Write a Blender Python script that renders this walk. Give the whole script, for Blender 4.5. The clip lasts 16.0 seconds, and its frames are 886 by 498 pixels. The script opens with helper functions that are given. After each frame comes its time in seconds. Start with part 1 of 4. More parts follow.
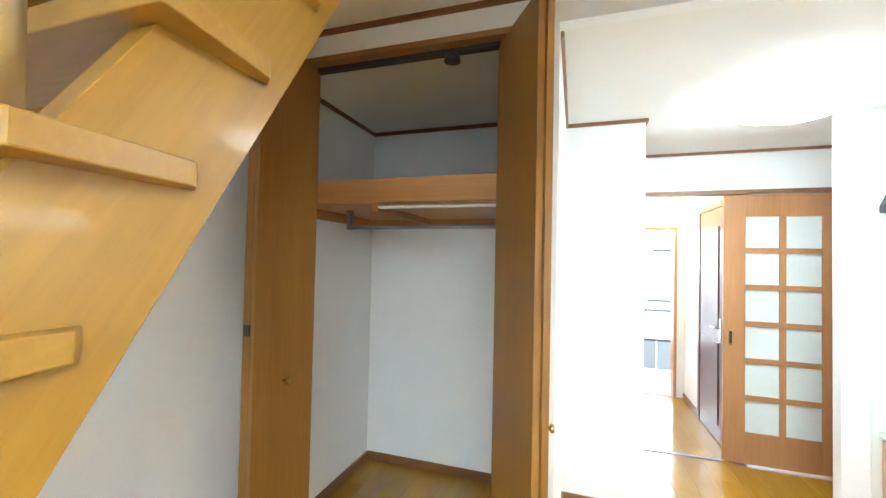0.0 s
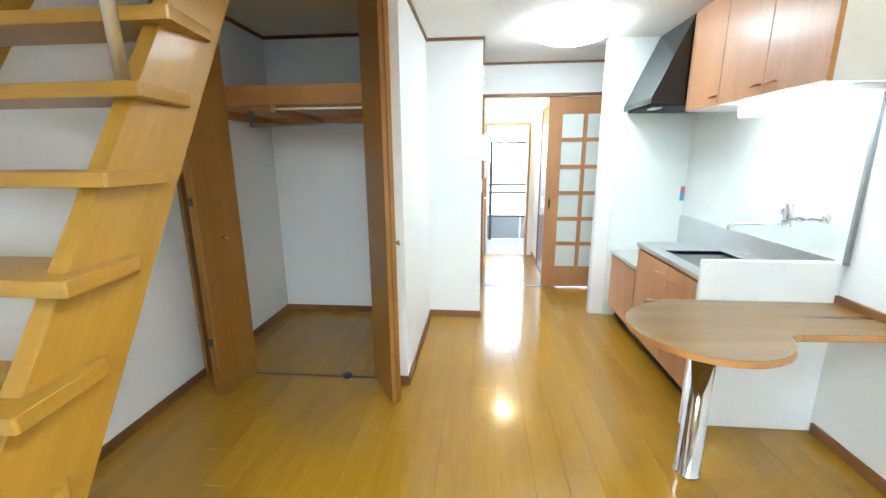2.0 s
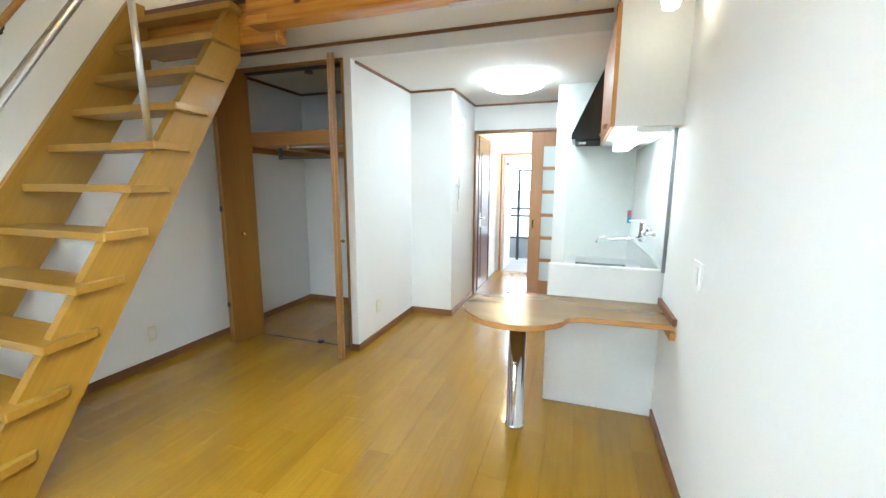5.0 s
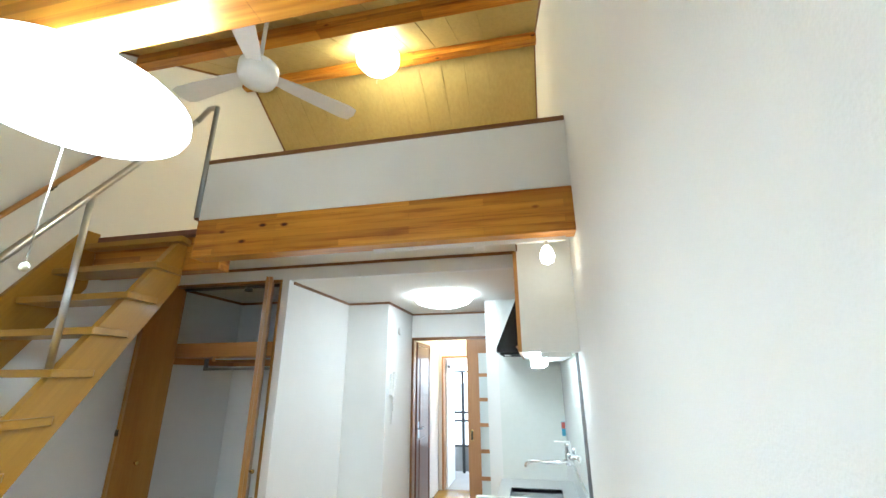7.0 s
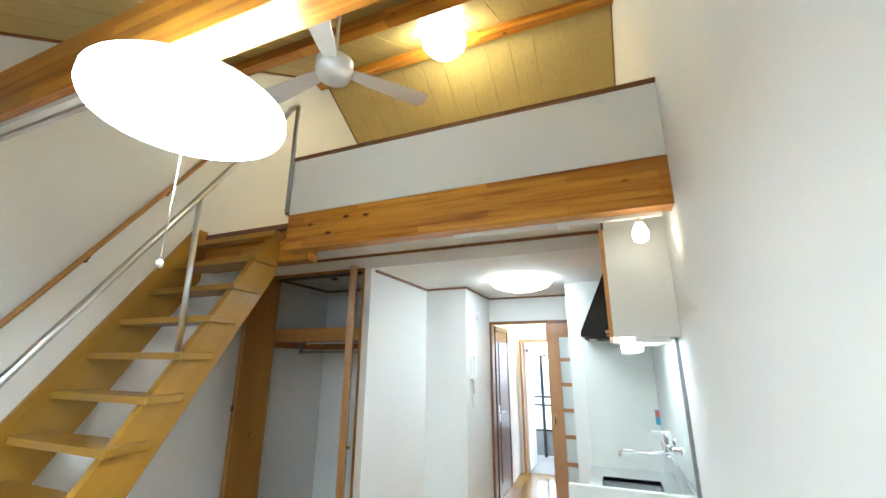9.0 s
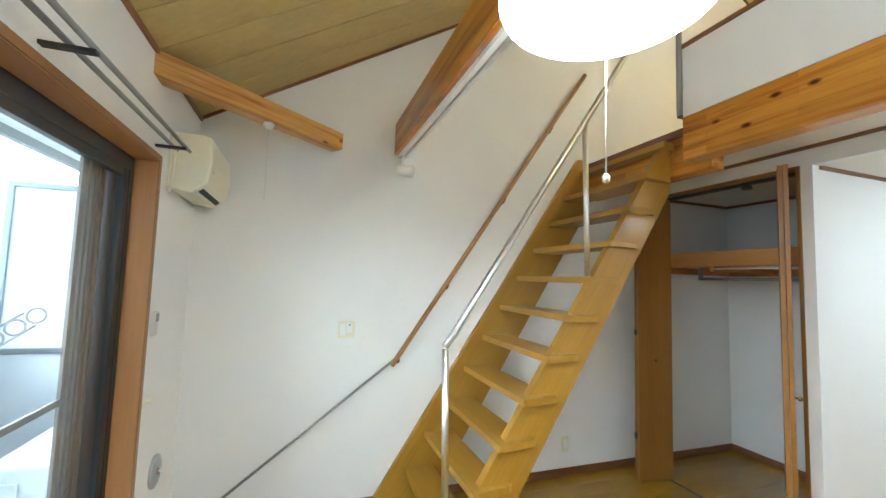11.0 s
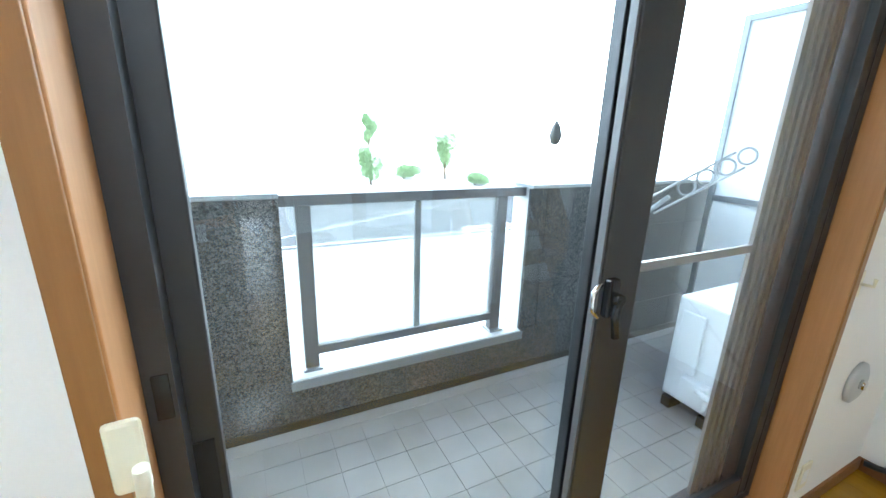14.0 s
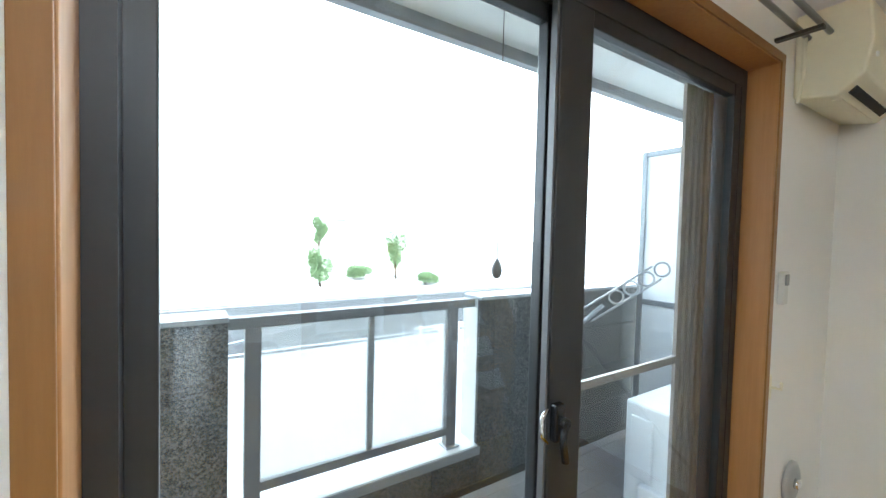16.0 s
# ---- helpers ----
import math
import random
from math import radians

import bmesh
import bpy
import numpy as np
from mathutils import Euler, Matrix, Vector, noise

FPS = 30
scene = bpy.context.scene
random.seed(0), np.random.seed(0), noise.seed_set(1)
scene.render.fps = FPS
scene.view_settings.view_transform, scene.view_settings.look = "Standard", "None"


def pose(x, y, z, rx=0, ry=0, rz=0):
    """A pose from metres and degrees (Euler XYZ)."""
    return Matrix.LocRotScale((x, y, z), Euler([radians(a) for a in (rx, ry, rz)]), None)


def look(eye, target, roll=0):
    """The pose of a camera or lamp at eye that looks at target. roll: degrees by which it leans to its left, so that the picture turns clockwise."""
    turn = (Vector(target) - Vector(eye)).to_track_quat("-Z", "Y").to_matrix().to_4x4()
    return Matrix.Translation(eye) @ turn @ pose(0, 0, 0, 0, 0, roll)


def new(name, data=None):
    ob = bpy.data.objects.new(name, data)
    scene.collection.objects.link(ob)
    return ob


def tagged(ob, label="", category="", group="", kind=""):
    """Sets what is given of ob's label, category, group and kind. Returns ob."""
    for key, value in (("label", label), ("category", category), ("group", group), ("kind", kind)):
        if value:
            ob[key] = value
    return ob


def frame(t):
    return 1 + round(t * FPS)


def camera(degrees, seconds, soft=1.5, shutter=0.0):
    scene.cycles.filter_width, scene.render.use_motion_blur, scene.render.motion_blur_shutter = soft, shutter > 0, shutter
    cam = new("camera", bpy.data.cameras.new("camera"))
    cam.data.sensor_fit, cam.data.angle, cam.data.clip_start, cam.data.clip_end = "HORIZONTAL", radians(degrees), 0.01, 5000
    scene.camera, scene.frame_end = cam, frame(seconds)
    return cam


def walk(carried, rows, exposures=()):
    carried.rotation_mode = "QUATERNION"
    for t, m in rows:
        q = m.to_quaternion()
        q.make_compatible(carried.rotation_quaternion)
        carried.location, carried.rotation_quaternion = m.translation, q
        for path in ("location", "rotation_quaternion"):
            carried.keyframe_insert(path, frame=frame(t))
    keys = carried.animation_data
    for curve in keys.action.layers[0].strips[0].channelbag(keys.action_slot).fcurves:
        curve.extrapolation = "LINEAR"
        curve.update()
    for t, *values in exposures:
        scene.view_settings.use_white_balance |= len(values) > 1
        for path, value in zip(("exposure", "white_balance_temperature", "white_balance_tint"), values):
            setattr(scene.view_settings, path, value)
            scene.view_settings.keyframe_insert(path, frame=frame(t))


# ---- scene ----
cam = camera(95.7, 16.0)
PATH = [
    (0, (1.472, 2.12, 1.523), (0.848, 4.019, 1.569), 1.2),
    (0.5, (1.462, 2.078, 1.5), (1.002, 4.024, 1.454), 1.5),
    (1, (1.588, 1.948, 1.5), (1.341, 3.917, 1.246), 1.5),
    (1.5, (1.734, 1.62, 1.445), (1.619, 3.566, 0.995), -0.5),
    (2, (1.857, 1.282, 1.457), (1.681, 3.224, 1.012), -0.4),
    (2.5, (2.036, 1.083, 1.436), (1.623, 3.0, 1.044), -1.8),
    (3, (2.314, 0.931, 1.398), (1.766, 2.8, 0.944), 0.4),
    (5.5, (3.237, 0.72, 1.483), (2.601, 2.607, 1.289), 0.7),
    (6, (3.279, 0.691, 1.56), (2.71, 2.599, 1.742), 0.7),
    (6.5, (3.305, 0.636, 1.609), (2.871, 2.523, 2.111), -0.4),
    (7, (3.365, 0.66, 1.62), (2.97, 2.525, 2.225), -0.3),
    (7.5, (3.315, 0.626, 1.626), (2.964, 2.509, 2.202), -0.8),
    (8, (3.321, 0.641, 1.626), (2.94, 2.521, 2.191), -0.7),
    (10.5, (3.08, 0.697, 1.639), (1.43, 1.791, 1.919), 2.0),
    (11, (2.965, 0.687, 1.624), (1.081, 1.341, 1.772), 1.8),
    (11.5, (2.886, 0.683, 1.626), (0.908, 0.983, 1.634), 1.5),
    (12, (2.853, 0.715, 1.6), (0.871, 0.811, 1.354), 2.5),
    (12.5, (2.744, 0.649, 1.526), (0.799, 0.367, 1.154), 3.0),
    (13, (2.598, 0.575, 1.498), (0.917, -0.443, 1.129), 0.6),
    (13.5, (2.455, 0.512, 1.455), (1.332, -1.084, 1.016), 1.9),
    (14, (2.411, 0.493, 1.423), (1.551, -1.225, 0.871), 1.8),
    (14.5, (2.403, 0.485, 1.424), (1.529, -1.221, 0.855), 1.4),
    (15, (2.408, 0.484, 1.443), (1.5, -1.232, 0.963), 1.3),
    (15.5, (2.439, 0.521, 1.5), (1.423, -1.197, 1.376), 1.6),
    (16, (2.456, 0.552, 1.521), (1.361, -1.12, 1.454), 1.4),
]

walk(cam, [(t, look(eye, target, roll)) for t, eye, target, roll in PATH], [(0.0, 2.7, 5600, 3), (1.5, 2.32, 5550, 3), (3.0, 2.25, 5500, 2), (5.5, 1.98, 5500, 2), (8.0, 1.76, 5520, 2), (10.5, 1.9, 5550, 2), (12.0, 2.0, 5300, 3), (14.5, 1.74, 5500, 4), (16.0, 1.5, 5720, 5)])
LAMP = 9.0

# ---- world and light ----
world = bpy.data.worlds.new("sky")
scene.world = world
world.use_nodes = True
wn = world.node_tree
sky = wn.nodes.new("ShaderNodeTexSky")
sky.sky_type, sky.sun_disc = "NISHITA", False
sky.sun_elevation, sky.sun_rotation = radians(47), radians(33)
wn.nodes["Background"].inputs["Strength"].default_value = 0.15
wn.links.new(sky.outputs[0], wn.nodes["Background"].inputs["Color"])
sun = bpy.data.lights.new("sun", "SUN")
sun.energy, sun.angle, sun.color = 5.0, radians(0.6), (1, 0.95, 0.88)
new("sun", sun).matrix_world = look((9, 14, 18), (0, 0, 0))


# ---- materials ----
def material(name):
    m = bpy.data.materials.new(name)
    m.use_nodes = True
    t = m.node_tree
    return m, t, t.nodes["Principled BSDF"]


def ramp(t, fac, stops):
    r = t.nodes.new("ShaderNodeValToRGB")
    while len(r.color_ramp.elements) < len(stops):
        r.color_ramp.elements.new(0.5)
    for e, (p, c) in zip(r.color_ramp.elements, stops):
        e.position, e.color = p, (*c, 1)
    t.links.new(fac, r.inputs[0])
    return r.outputs[0]


def coords(t, scale=(1, 1, 1), shift=True, tilt=0.0):
    tc = t.nodes.new("ShaderNodeTexCoord")
    mp = t.nodes.new("ShaderNodeMapping")
    mp.inputs["Scale"].default_value = scale
    turn = t.nodes.new("ShaderNodeMapping")
    turn.inputs["Rotation"].default_value = (radians(tilt), 0, 0)
    t.links.new(tc.outputs["Object"], turn.inputs["Vector"])
    t.links.new(turn.outputs[0], mp.inputs["Vector"])
    if shift:
        oi = t.nodes.new("ShaderNodeObjectInfo")
        mu = t.nodes.new("ShaderNodeMath")
        mu.operation, mu.inputs[1].default_value = "MULTIPLY", 37.0
        t.links.new(oi.outputs["Random"], mu.inputs[0])
        cb = t.nodes.new("ShaderNodeCombineXYZ")
        for i in range(3):
            t.links.new(mu.outputs[0], cb.inputs[i])
        t.links.new(cb.outputs[0], mp.inputs["Location"])
    return mp.outputs[0]


def noise_tex(t, vec, scale, detail=4.0, rough=0.55):
    n = t.nodes.new("ShaderNodeTexNoise")
    n.inputs["Scale"].default_value, n.inputs["Detail"].default_value, n.inputs["Roughness"].default_value = scale, detail, rough
    t.links.new(vec, n.inputs["Vector"])
    return n.outputs["Fac"]


def mix(t, fac, a, b, mode="MIX"):
    n = t.nodes.new("ShaderNodeMix")
    n.data_type, n.blend_type = "RGBA", mode
    for sock, v in ((n.inputs[0], fac), (n.inputs[6], a), (n.inputs[7], b)):
        if isinstance(v, (int, float)):
            sock.default_value = v
        elif isinstance(v, tuple):
            sock.default_value = (*v, 1)
        else:
            t.links.new(v, sock)
    return n.outputs[2]


def bump(t, b, height, strength, distance=0.002):
    n = t.nodes.new("ShaderNodeBump")
    n.inputs["Strength"].default_value, n.inputs["Distance"].default_value = strength, distance
    t.links.new(height, n.inputs["Height"])
    t.links.new(n.outputs[0], b.inputs["Normal"])


def wood(name, dark, light, axis, rough=0.35, grain=28.0, coat=0.0, vary=0.25, knots=False, lam=False, tilt=0.0):
    m, t, b = material(name)
    sc = [1.0, 1.0, 1.0]
    sc[axis] = 0.06
    v = coords(t, tuple(sc), True, tilt)
    fine = noise_tex(t, v, grain * 3, 6, 0.65)
    big = noise_tex(t, v, grain * 0.35, 3, 0.5)
    col = ramp(t, big, [(0.3, dark), (0.7, light)])
    streak = ramp(t, fine, [(0.35, (0.86, 0.83, 0.78)), (0.65, (1.0, 1.0, 1.0))])
    col = mix(t, 0.8, col, streak, "MULTIPLY")
    oi = t.nodes.new("ShaderNodeObjectInfo")
    tone = ramp(t, oi.outputs["Random"], [(0.0, (1 - vary, 1 - vary, 1 - vary)), (1.0, (1, 1, 1))])
    col = mix(t, 1.0, col, tone, "MULTIPLY")
    if lam:
        br = t.nodes.new("ShaderNodeTexBrick")
        mp = t.nodes.new("ShaderNodeMapping")
        mp.inputs["Rotation"].default_value = (radians(90), 0, 0) if axis == 0 else (radians(90), 0, radians(90))
        tc = t.nodes.new("ShaderNodeTexCoord")
        t.links.new(tc.outputs["Object"], mp.inputs[0])
        t.links.new(mp.outputs[0], br.inputs["Vector"])
        br.inputs["Color1"].default_value, br.inputs["Color2"].default_value = (1, 1, 1, 1), (0.55, 0.45, 0.36, 1)
        br.inputs["Mortar"].default_value = (0.6, 0.48, 0.38, 1)
        br.inputs["Scale"].default_value, br.inputs["Mortar Size"].default_value = 1.0, 0.0012
        br.inputs["Brick Width"].default_value, br.inputs["Row Height"].default_value = 0.9, 0.045
        col = mix(t, 0.8, col, br.outputs["Color"], "MULTIPLY")
    if knots:
        vo = t.nodes.new("ShaderNodeTexVoronoi")
        vo.inputs["Scale"].default_value = 4.2
        ks = [1.6, 1.6, 1.6]
        ks[axis] = 0.75
        t.links.new(coords(t, tuple(ks)), vo.inputs["Vector"])
        spot = ramp(t, vo.outputs["Distance"], [(0.04, (0.06, 0.022, 0.01)), (0.065, (0.4, 0.2, 0.1)), (0.11, (1, 1, 1))])
        col = mix(t, 1.0, col, spot, "MULTIPLY")
        ls = [9.0, 9.0, 9.0]
        ls[axis] = 0.5
        heart = ramp(t, noise_tex(t, coords(t, tuple(ls)), 2.2, 3, 0.6), [(0.34, (0.56, 0.36, 0.22)), (0.46, (0.9, 0.8, 0.7)), (0.54, (1, 1, 1))])
        col = mix(t, 1.0, col, heart, "MULTIPLY")
    t.links.new(col, b.inputs["Base Color"])
    rr = t.nodes.new("ShaderNodeMapRange")
    rr.inputs["To Min"].default_value, rr.inputs["To Max"].default_value = rough * 0.8, rough * 1.25
    t.links.new(big, rr.inputs["Value"])
    t.links.new(rr.outputs[0], b.inputs["Roughness"])
    b.inputs["Coat Weight"].default_value, b.inputs["Coat Roughness"].default_value = coat, 0.08
    bump(t, b, fine, 0.12, 0.001)
    return m


def plain(name, colour, rough=0.5, metal=0.0, tex=60.0, relief=0.08, vary=0.06, coat=0.0):
    m, t, b = material(name)
    v = coords(t)
    f = noise_tex(t, v, tex, 5)
    s = noise_tex(t, v, 2.3, 3)
    lo = tuple(c * (1 - vary) for c in colour)
    col = mix(t, 0.5, ramp(t, s, [(0.35, lo), (0.65, colour)]), ramp(t, f, [(0.3, lo), (0.7, colour)]))
    t.links.new(col, b.inputs["Base Color"])
    b.inputs["Roughness"].default_value, b.inputs["Metallic"].default_value = rough, metal
    b.inputs["Coat Weight"].default_value = coat
    bump(t, b, f, relief, 0.002)
    return m


def glow(name, colour, strength):
    m, t, b = material(name)
    b.inputs["Base Color"].default_value = (0.9, 0.9, 0.88, 1)
    b.inputs["Emission Color"].default_value = (*colour, 1)
    b.inputs["Emission Strength"].default_value = strength
    return m


def glass(name, rough=0.0, tint=(0.93, 0.97, 0.97)):
    m, t, b = material(name)
    tr = t.nodes.new("ShaderNodeBsdfTransparent")
    tr.inputs[0].default_value = (*tint, 1)
    gl = t.nodes.new("ShaderNodeBsdfGlossy")
    gl.inputs["Roughness"].default_value = rough
    lw = t.nodes.new("ShaderNodeLayerWeight")
    lw.inputs["Blend"].default_value = 0.5
    pw = t.nodes.new("ShaderNodeMath")
    pw.operation, pw.inputs[1].default_value = "POWER", 4.0
    t.links.new(lw.outputs["Facing"], pw.inputs[0])
    fr = t.nodes.new("ShaderNodeMath")
    fr.operation, fr.inputs[1].default_value, fr.inputs[2].default_value = "MULTIPLY_ADD", 0.3, 0.05
    t.links.new(pw.outputs[0], fr.inputs[0])
    mx = t.nodes.new("ShaderNodeMixShader")
    t.links.new(fr.outputs[0], mx.inputs[0])
    t.links.new(tr.outputs[0], mx.inputs[1])
    t.links.new(gl.outputs[0], mx.inputs[2])
    t.links.new(mx.outputs[0], t.nodes["Material Output"].inputs["Surface"])
    return m


def speckle(name, colours, scale, rough=0.85, relief=0.6):
    m, t, b = material(name)
    v = coords(t, shift=False)
    vo = t.nodes.new("ShaderNodeTexVoronoi")
    vo.inputs["Scale"].default_value = scale
    t.links.new(v, vo.inputs["Vector"])
    sep = t.nodes.new("ShaderNodeSeparateColor")
    t.links.new(vo.outputs["Color"], sep.inputs[0])
    n = len(colours)
    col = ramp(t, sep.outputs[0], [(i / (n - 1), c) for i, c in enumerate(colours)])
    dirt = ramp(t, noise_tex(t, v, 1.6, 4), [(0.35, (0.7, 0.7, 0.7)), (0.65, (1, 1, 1))])
    t.links.new(mix(t, 0.7, col, dirt, "MULTIPLY"), b.inputs["Base Color"])
    b.inputs["Roughness"].default_value = rough
    bump(t, b, vo.outputs["Distance"], relief, 0.004)
    return m


M_wall = plain("vinyl_wallpaper", (0.83, 0.83, 0.82), 0.75, 0, 180, 0.32, 0.035)
M_ceil = plain("ceiling_paper", (0.8, 0.79, 0.75), 0.8, 0, 140, 0.3, 0.03)
M_board = wood("ceiling_board", (0.5, 0.385, 0.14), (0.54, 0.42, 0.16), 1, 0.5, 9, 0, 0.0)
M_floor = wood("lacquered_flooring", (0.36, 0.185, 0.0115), (0.43, 0.235, 0.018), 1, 0.19, 16, 0.4, 0.09)
M_floor.node_tree.nodes["Principled BSDF"].inputs["Specular IOR Level"].default_value = 0.3
M_under = plain("subfloor", (0.2, 0.09, 0.02), 0.6)
M_stair = wood("lacquered_oak", (0.4, 0.205, 0.018), (0.48, 0.262, 0.03), 1, 0.4, 20, 0.12, 0.1, tilt=-57.5)
M_tread = wood("lacquered_oak_tread", (0.4, 0.205, 0.018), (0.48, 0.262, 0.03), 0, 0.36, 20, 0.2, 0.1)
M_door = wood("door_veneer", (0.285, 0.127, 0.022), (0.35, 0.165, 0.033), 2, 0.35, 30, 0.15, 0.08)
M_slide = wood("sliding_door_wood", (0.42, 0.2, 0.075), (0.49, 0.245, 0.1), 2, 0.4, 24, 0.1, 0.05)
M_shelf = wood("shelf_wood", (0.5, 0.23, 0.07), (0.6, 0.3, 0.1), 0, 0.4, 24, 0.1, 0.05)
M_trim = wood("brown_trim", (0.2, 0.085, 0.028), (0.27, 0.12, 0.04), 1, 0.4, 24, 0.1, 0.08)
M_trimx = wood("brown_trim_cross", (0.2, 0.085, 0.028), (0.27, 0.12, 0.04), 0, 0.4, 24, 0.1, 0.08)
M_lining = wood("window_lining", (0.44, 0.21, 0.075), (0.52, 0.265, 0.1), 2, 0.45, 24, 0.05, 0.05)
# darker copy of the lining wood, for its front face shaded against the window
M_lining_shaded = wood("window_lining_shaded", (0.27, 0.125, 0.035), (0.34, 0.165, 0.05), 2, 0.45, 24, 0.05, 0.05)
M_pine = wood("pine_beam", (0.68, 0.29, 0.03), (0.84, 0.42, 0.06), 0, 0.35, 18, 0.3, 0.05, True, True)
M_piney = wood("pine_brace", (0.56, 0.28, 0.055), (0.68, 0.38, 0.09), 0, 0.4, 18, 0.2, 0.05, True)
M_bar = wood("bar_top_wood", (0.21, 0.115, 0.03), (0.31, 0.178, 0.05), 0, 0.24, 22, 0.3, 0.05)
M_edge = wood("bar_edge_wood", (0.5, 0.23, 0.06), (0.6, 0.3, 0.09), 0, 0.35, 22, 0.2, 0.05)
M_cab = wood("cabinet_laminate", (0.56, 0.29, 0.14), (0.63, 0.34, 0.17), 2, 0.4, 30, 0.1, 0.05)
M_rail = wood("handrail_wood", (0.4, 0.19, 0.05), (0.5, 0.26, 0.075), 1, 0.35, 24, 0.2, 0.05)
M_dark = wood("dark_door_wood", (0.14, 0.05, 0.025), (0.19, 0.07, 0.035), 2, 0.35, 24, 0.2, 0.05)
M_white = plain("white_panel", (0.82, 0.82, 0.8), 0.4, 0, 40, 0.04)
M_tilew = plain("kitchen_panel", (0.8, 0.83, 0.8), 0.18, 0, 20, 0.02)
M_ivory = plain("ivory_plastic", (0.8, 0.76, 0.6), 0.4, 0, 40, 0.03)
M_plastic = plain("white_plastic", (0.84, 0.84, 0.83), 0.35, 0, 40, 0.03)
M_black = plain("black_enamel", (0.012, 0.013, 0.015), 0.22, 0, 40, 0.03)
M_slot = plain("dark_gap", (0.01, 0.01, 0.01), 0.7)
M_bronze = plain("bronze_aluminium", (0.055, 0.056, 0.06), 0.38, 0.5, 90, 0.03)
M_bronze2 = plain("brown_aluminium", (0.28, 0.24, 0.22), 0.45, 0.3, 90, 0.03)
M_railing = plain("railing_aluminium", (0.15, 0.15, 0.155), 0.45, 0.3, 90, 0.03)
M_alu = plain("grey_aluminium", (0.3, 0.31, 0.32), 0.4, 0.6, 90, 0.03)
M_steel = plain("brushed_steel", (0.74, 0.75, 0.76), 0.32, 1.0, 90, 0.04)
M_basin = plain("satin_steel", (0.5, 0.51, 0.52), 0.42, 0.6, 90, 0.04)
M_chrome = plain("chrome", (0.75, 0.76, 0.78), 0.1, 1.0, 30, 0.0)
M_brass = plain("brass", (0.65, 0.45, 0.16), 0.25, 1.0, 40, 0.02)
M_iron = plain("dark_bracket", (0.06, 0.055, 0.05), 0.4, 0.6, 60, 0.05)
M_cord = plain("cord", (0.75, 0.73, 0.68), 0.6)
M_black_rubber = plain("black_rubber", (0.02, 0.02, 0.025), 0.5)
M_glass = glass("clear_glass")
M_frost = plain("frosted_glass", (0.7, 0.76, 0.75), 0.35, 0, 30, 0.05)
M_stone = speckle("washed_aggregate", [(0.02, 0.022, 0.026), (0.06, 0.062, 0.066), (0.15, 0.145, 0.135), (0.04, 0.04, 0.043)], 150)
M_tile = plain("balcony_tile", (0.37, 0.345, 0.325), 0.6, 0, 130, 0.3, 0.35)
M_grout = plain("balcony_grout", (0.33, 0.31, 0.295), 0.9, 0, 50, 0.2)
M_cap = plain("pale_mortar", (0.72, 0.72, 0.7), 0.8, 0, 40, 0.3, 0.12)
M_asphalt = plain("asphalt", (0.075, 0.075, 0.078), 0.9, 0, 30, 0.4, 0.3)
M_conc = plain("concrete", (0.42, 0.41, 0.39), 0.85, 0, 20, 0.3, 0.15)
M_paint = plain("road_paint", (0.75, 0.75, 0.73), 0.7, 0, 30, 0.1)
M_stucco = plain("stucco", (0.7, 0.67, 0.62), 0.85, 0, 30, 0.3)
M_leaf = plain("leaf", (0.19, 0.25, 0.14), 0.5, 0, 20, 0.2, 0.4)
leaf_tree = M_leaf.node_tree
leaf_back, leaf_mix = leaf_tree.nodes.new("ShaderNodeBsdfTranslucent"), leaf_tree.nodes.new("ShaderNodeAddShader")
leaf_back.inputs[0].default_value = (0.14, 0.19, 0.1, 1)
leaf_tree.links.new(leaf_tree.nodes["Principled BSDF"].outputs[0], leaf_mix.inputs[0])
leaf_tree.links.new(leaf_back.outputs[0], leaf_mix.inputs[1])
leaf_tree.links.new(leaf_mix.outputs[0], leaf_tree.nodes["Material Output"].inputs["Surface"])
M_bark = plain("bark", (0.12, 0.08, 0.05), 0.9, 0, 40, 0.6, 0.3)
M_red = plain("red_print", (0.7, 0.15, 0.12), 0.5)
M_blue = plain("blue_print", (0.1, 0.4, 0.6), 0.5)
M_lamp = glow("lamp_white", (0.96, 1.0, 0.99), LAMP * 1.6)
# shade plastic given its own glow in place of lamplight passing through
M_shade = glow("lamp_shade_lit", (0.96, 1.0, 0.99), LAMP * 0.42)
M_lamp2 = glow("lamp_corridor", (0.98, 1.0, 0.97), LAMP * 0.68)
M_warm = glow("lamp_warm", (1.0, 0.88, 0.58), LAMP * 1.8)
M_tube = glow("tube_light", (0.95, 1.0, 0.96), LAMP * 0.6)
M_spot = glow("spot_bulb", (1.0, 0.85, 0.6), LAMP * 0.5)
# glow of the added backdrops: overexposed sky and extra daylight
M_skyglow = glow("white_sky_glow", (0.95, 0.98, 1.0), 1.5)
M_hall = glow("lamp_hall", (1.0, 0.75, 0.4), LAMP * 2)

# ---- mesh tools ----
BASE = {}


def bm_of(*pieces):
    """Joins bmeshes into one."""
    out = bmesh.new()
    for p in pieces:
        me = bpy.data.meshes.new("tmp")
        p.to_mesh(me)
        p.free()
        out.from_mesh(me)
        bpy.data.meshes.remove(me)
    return out


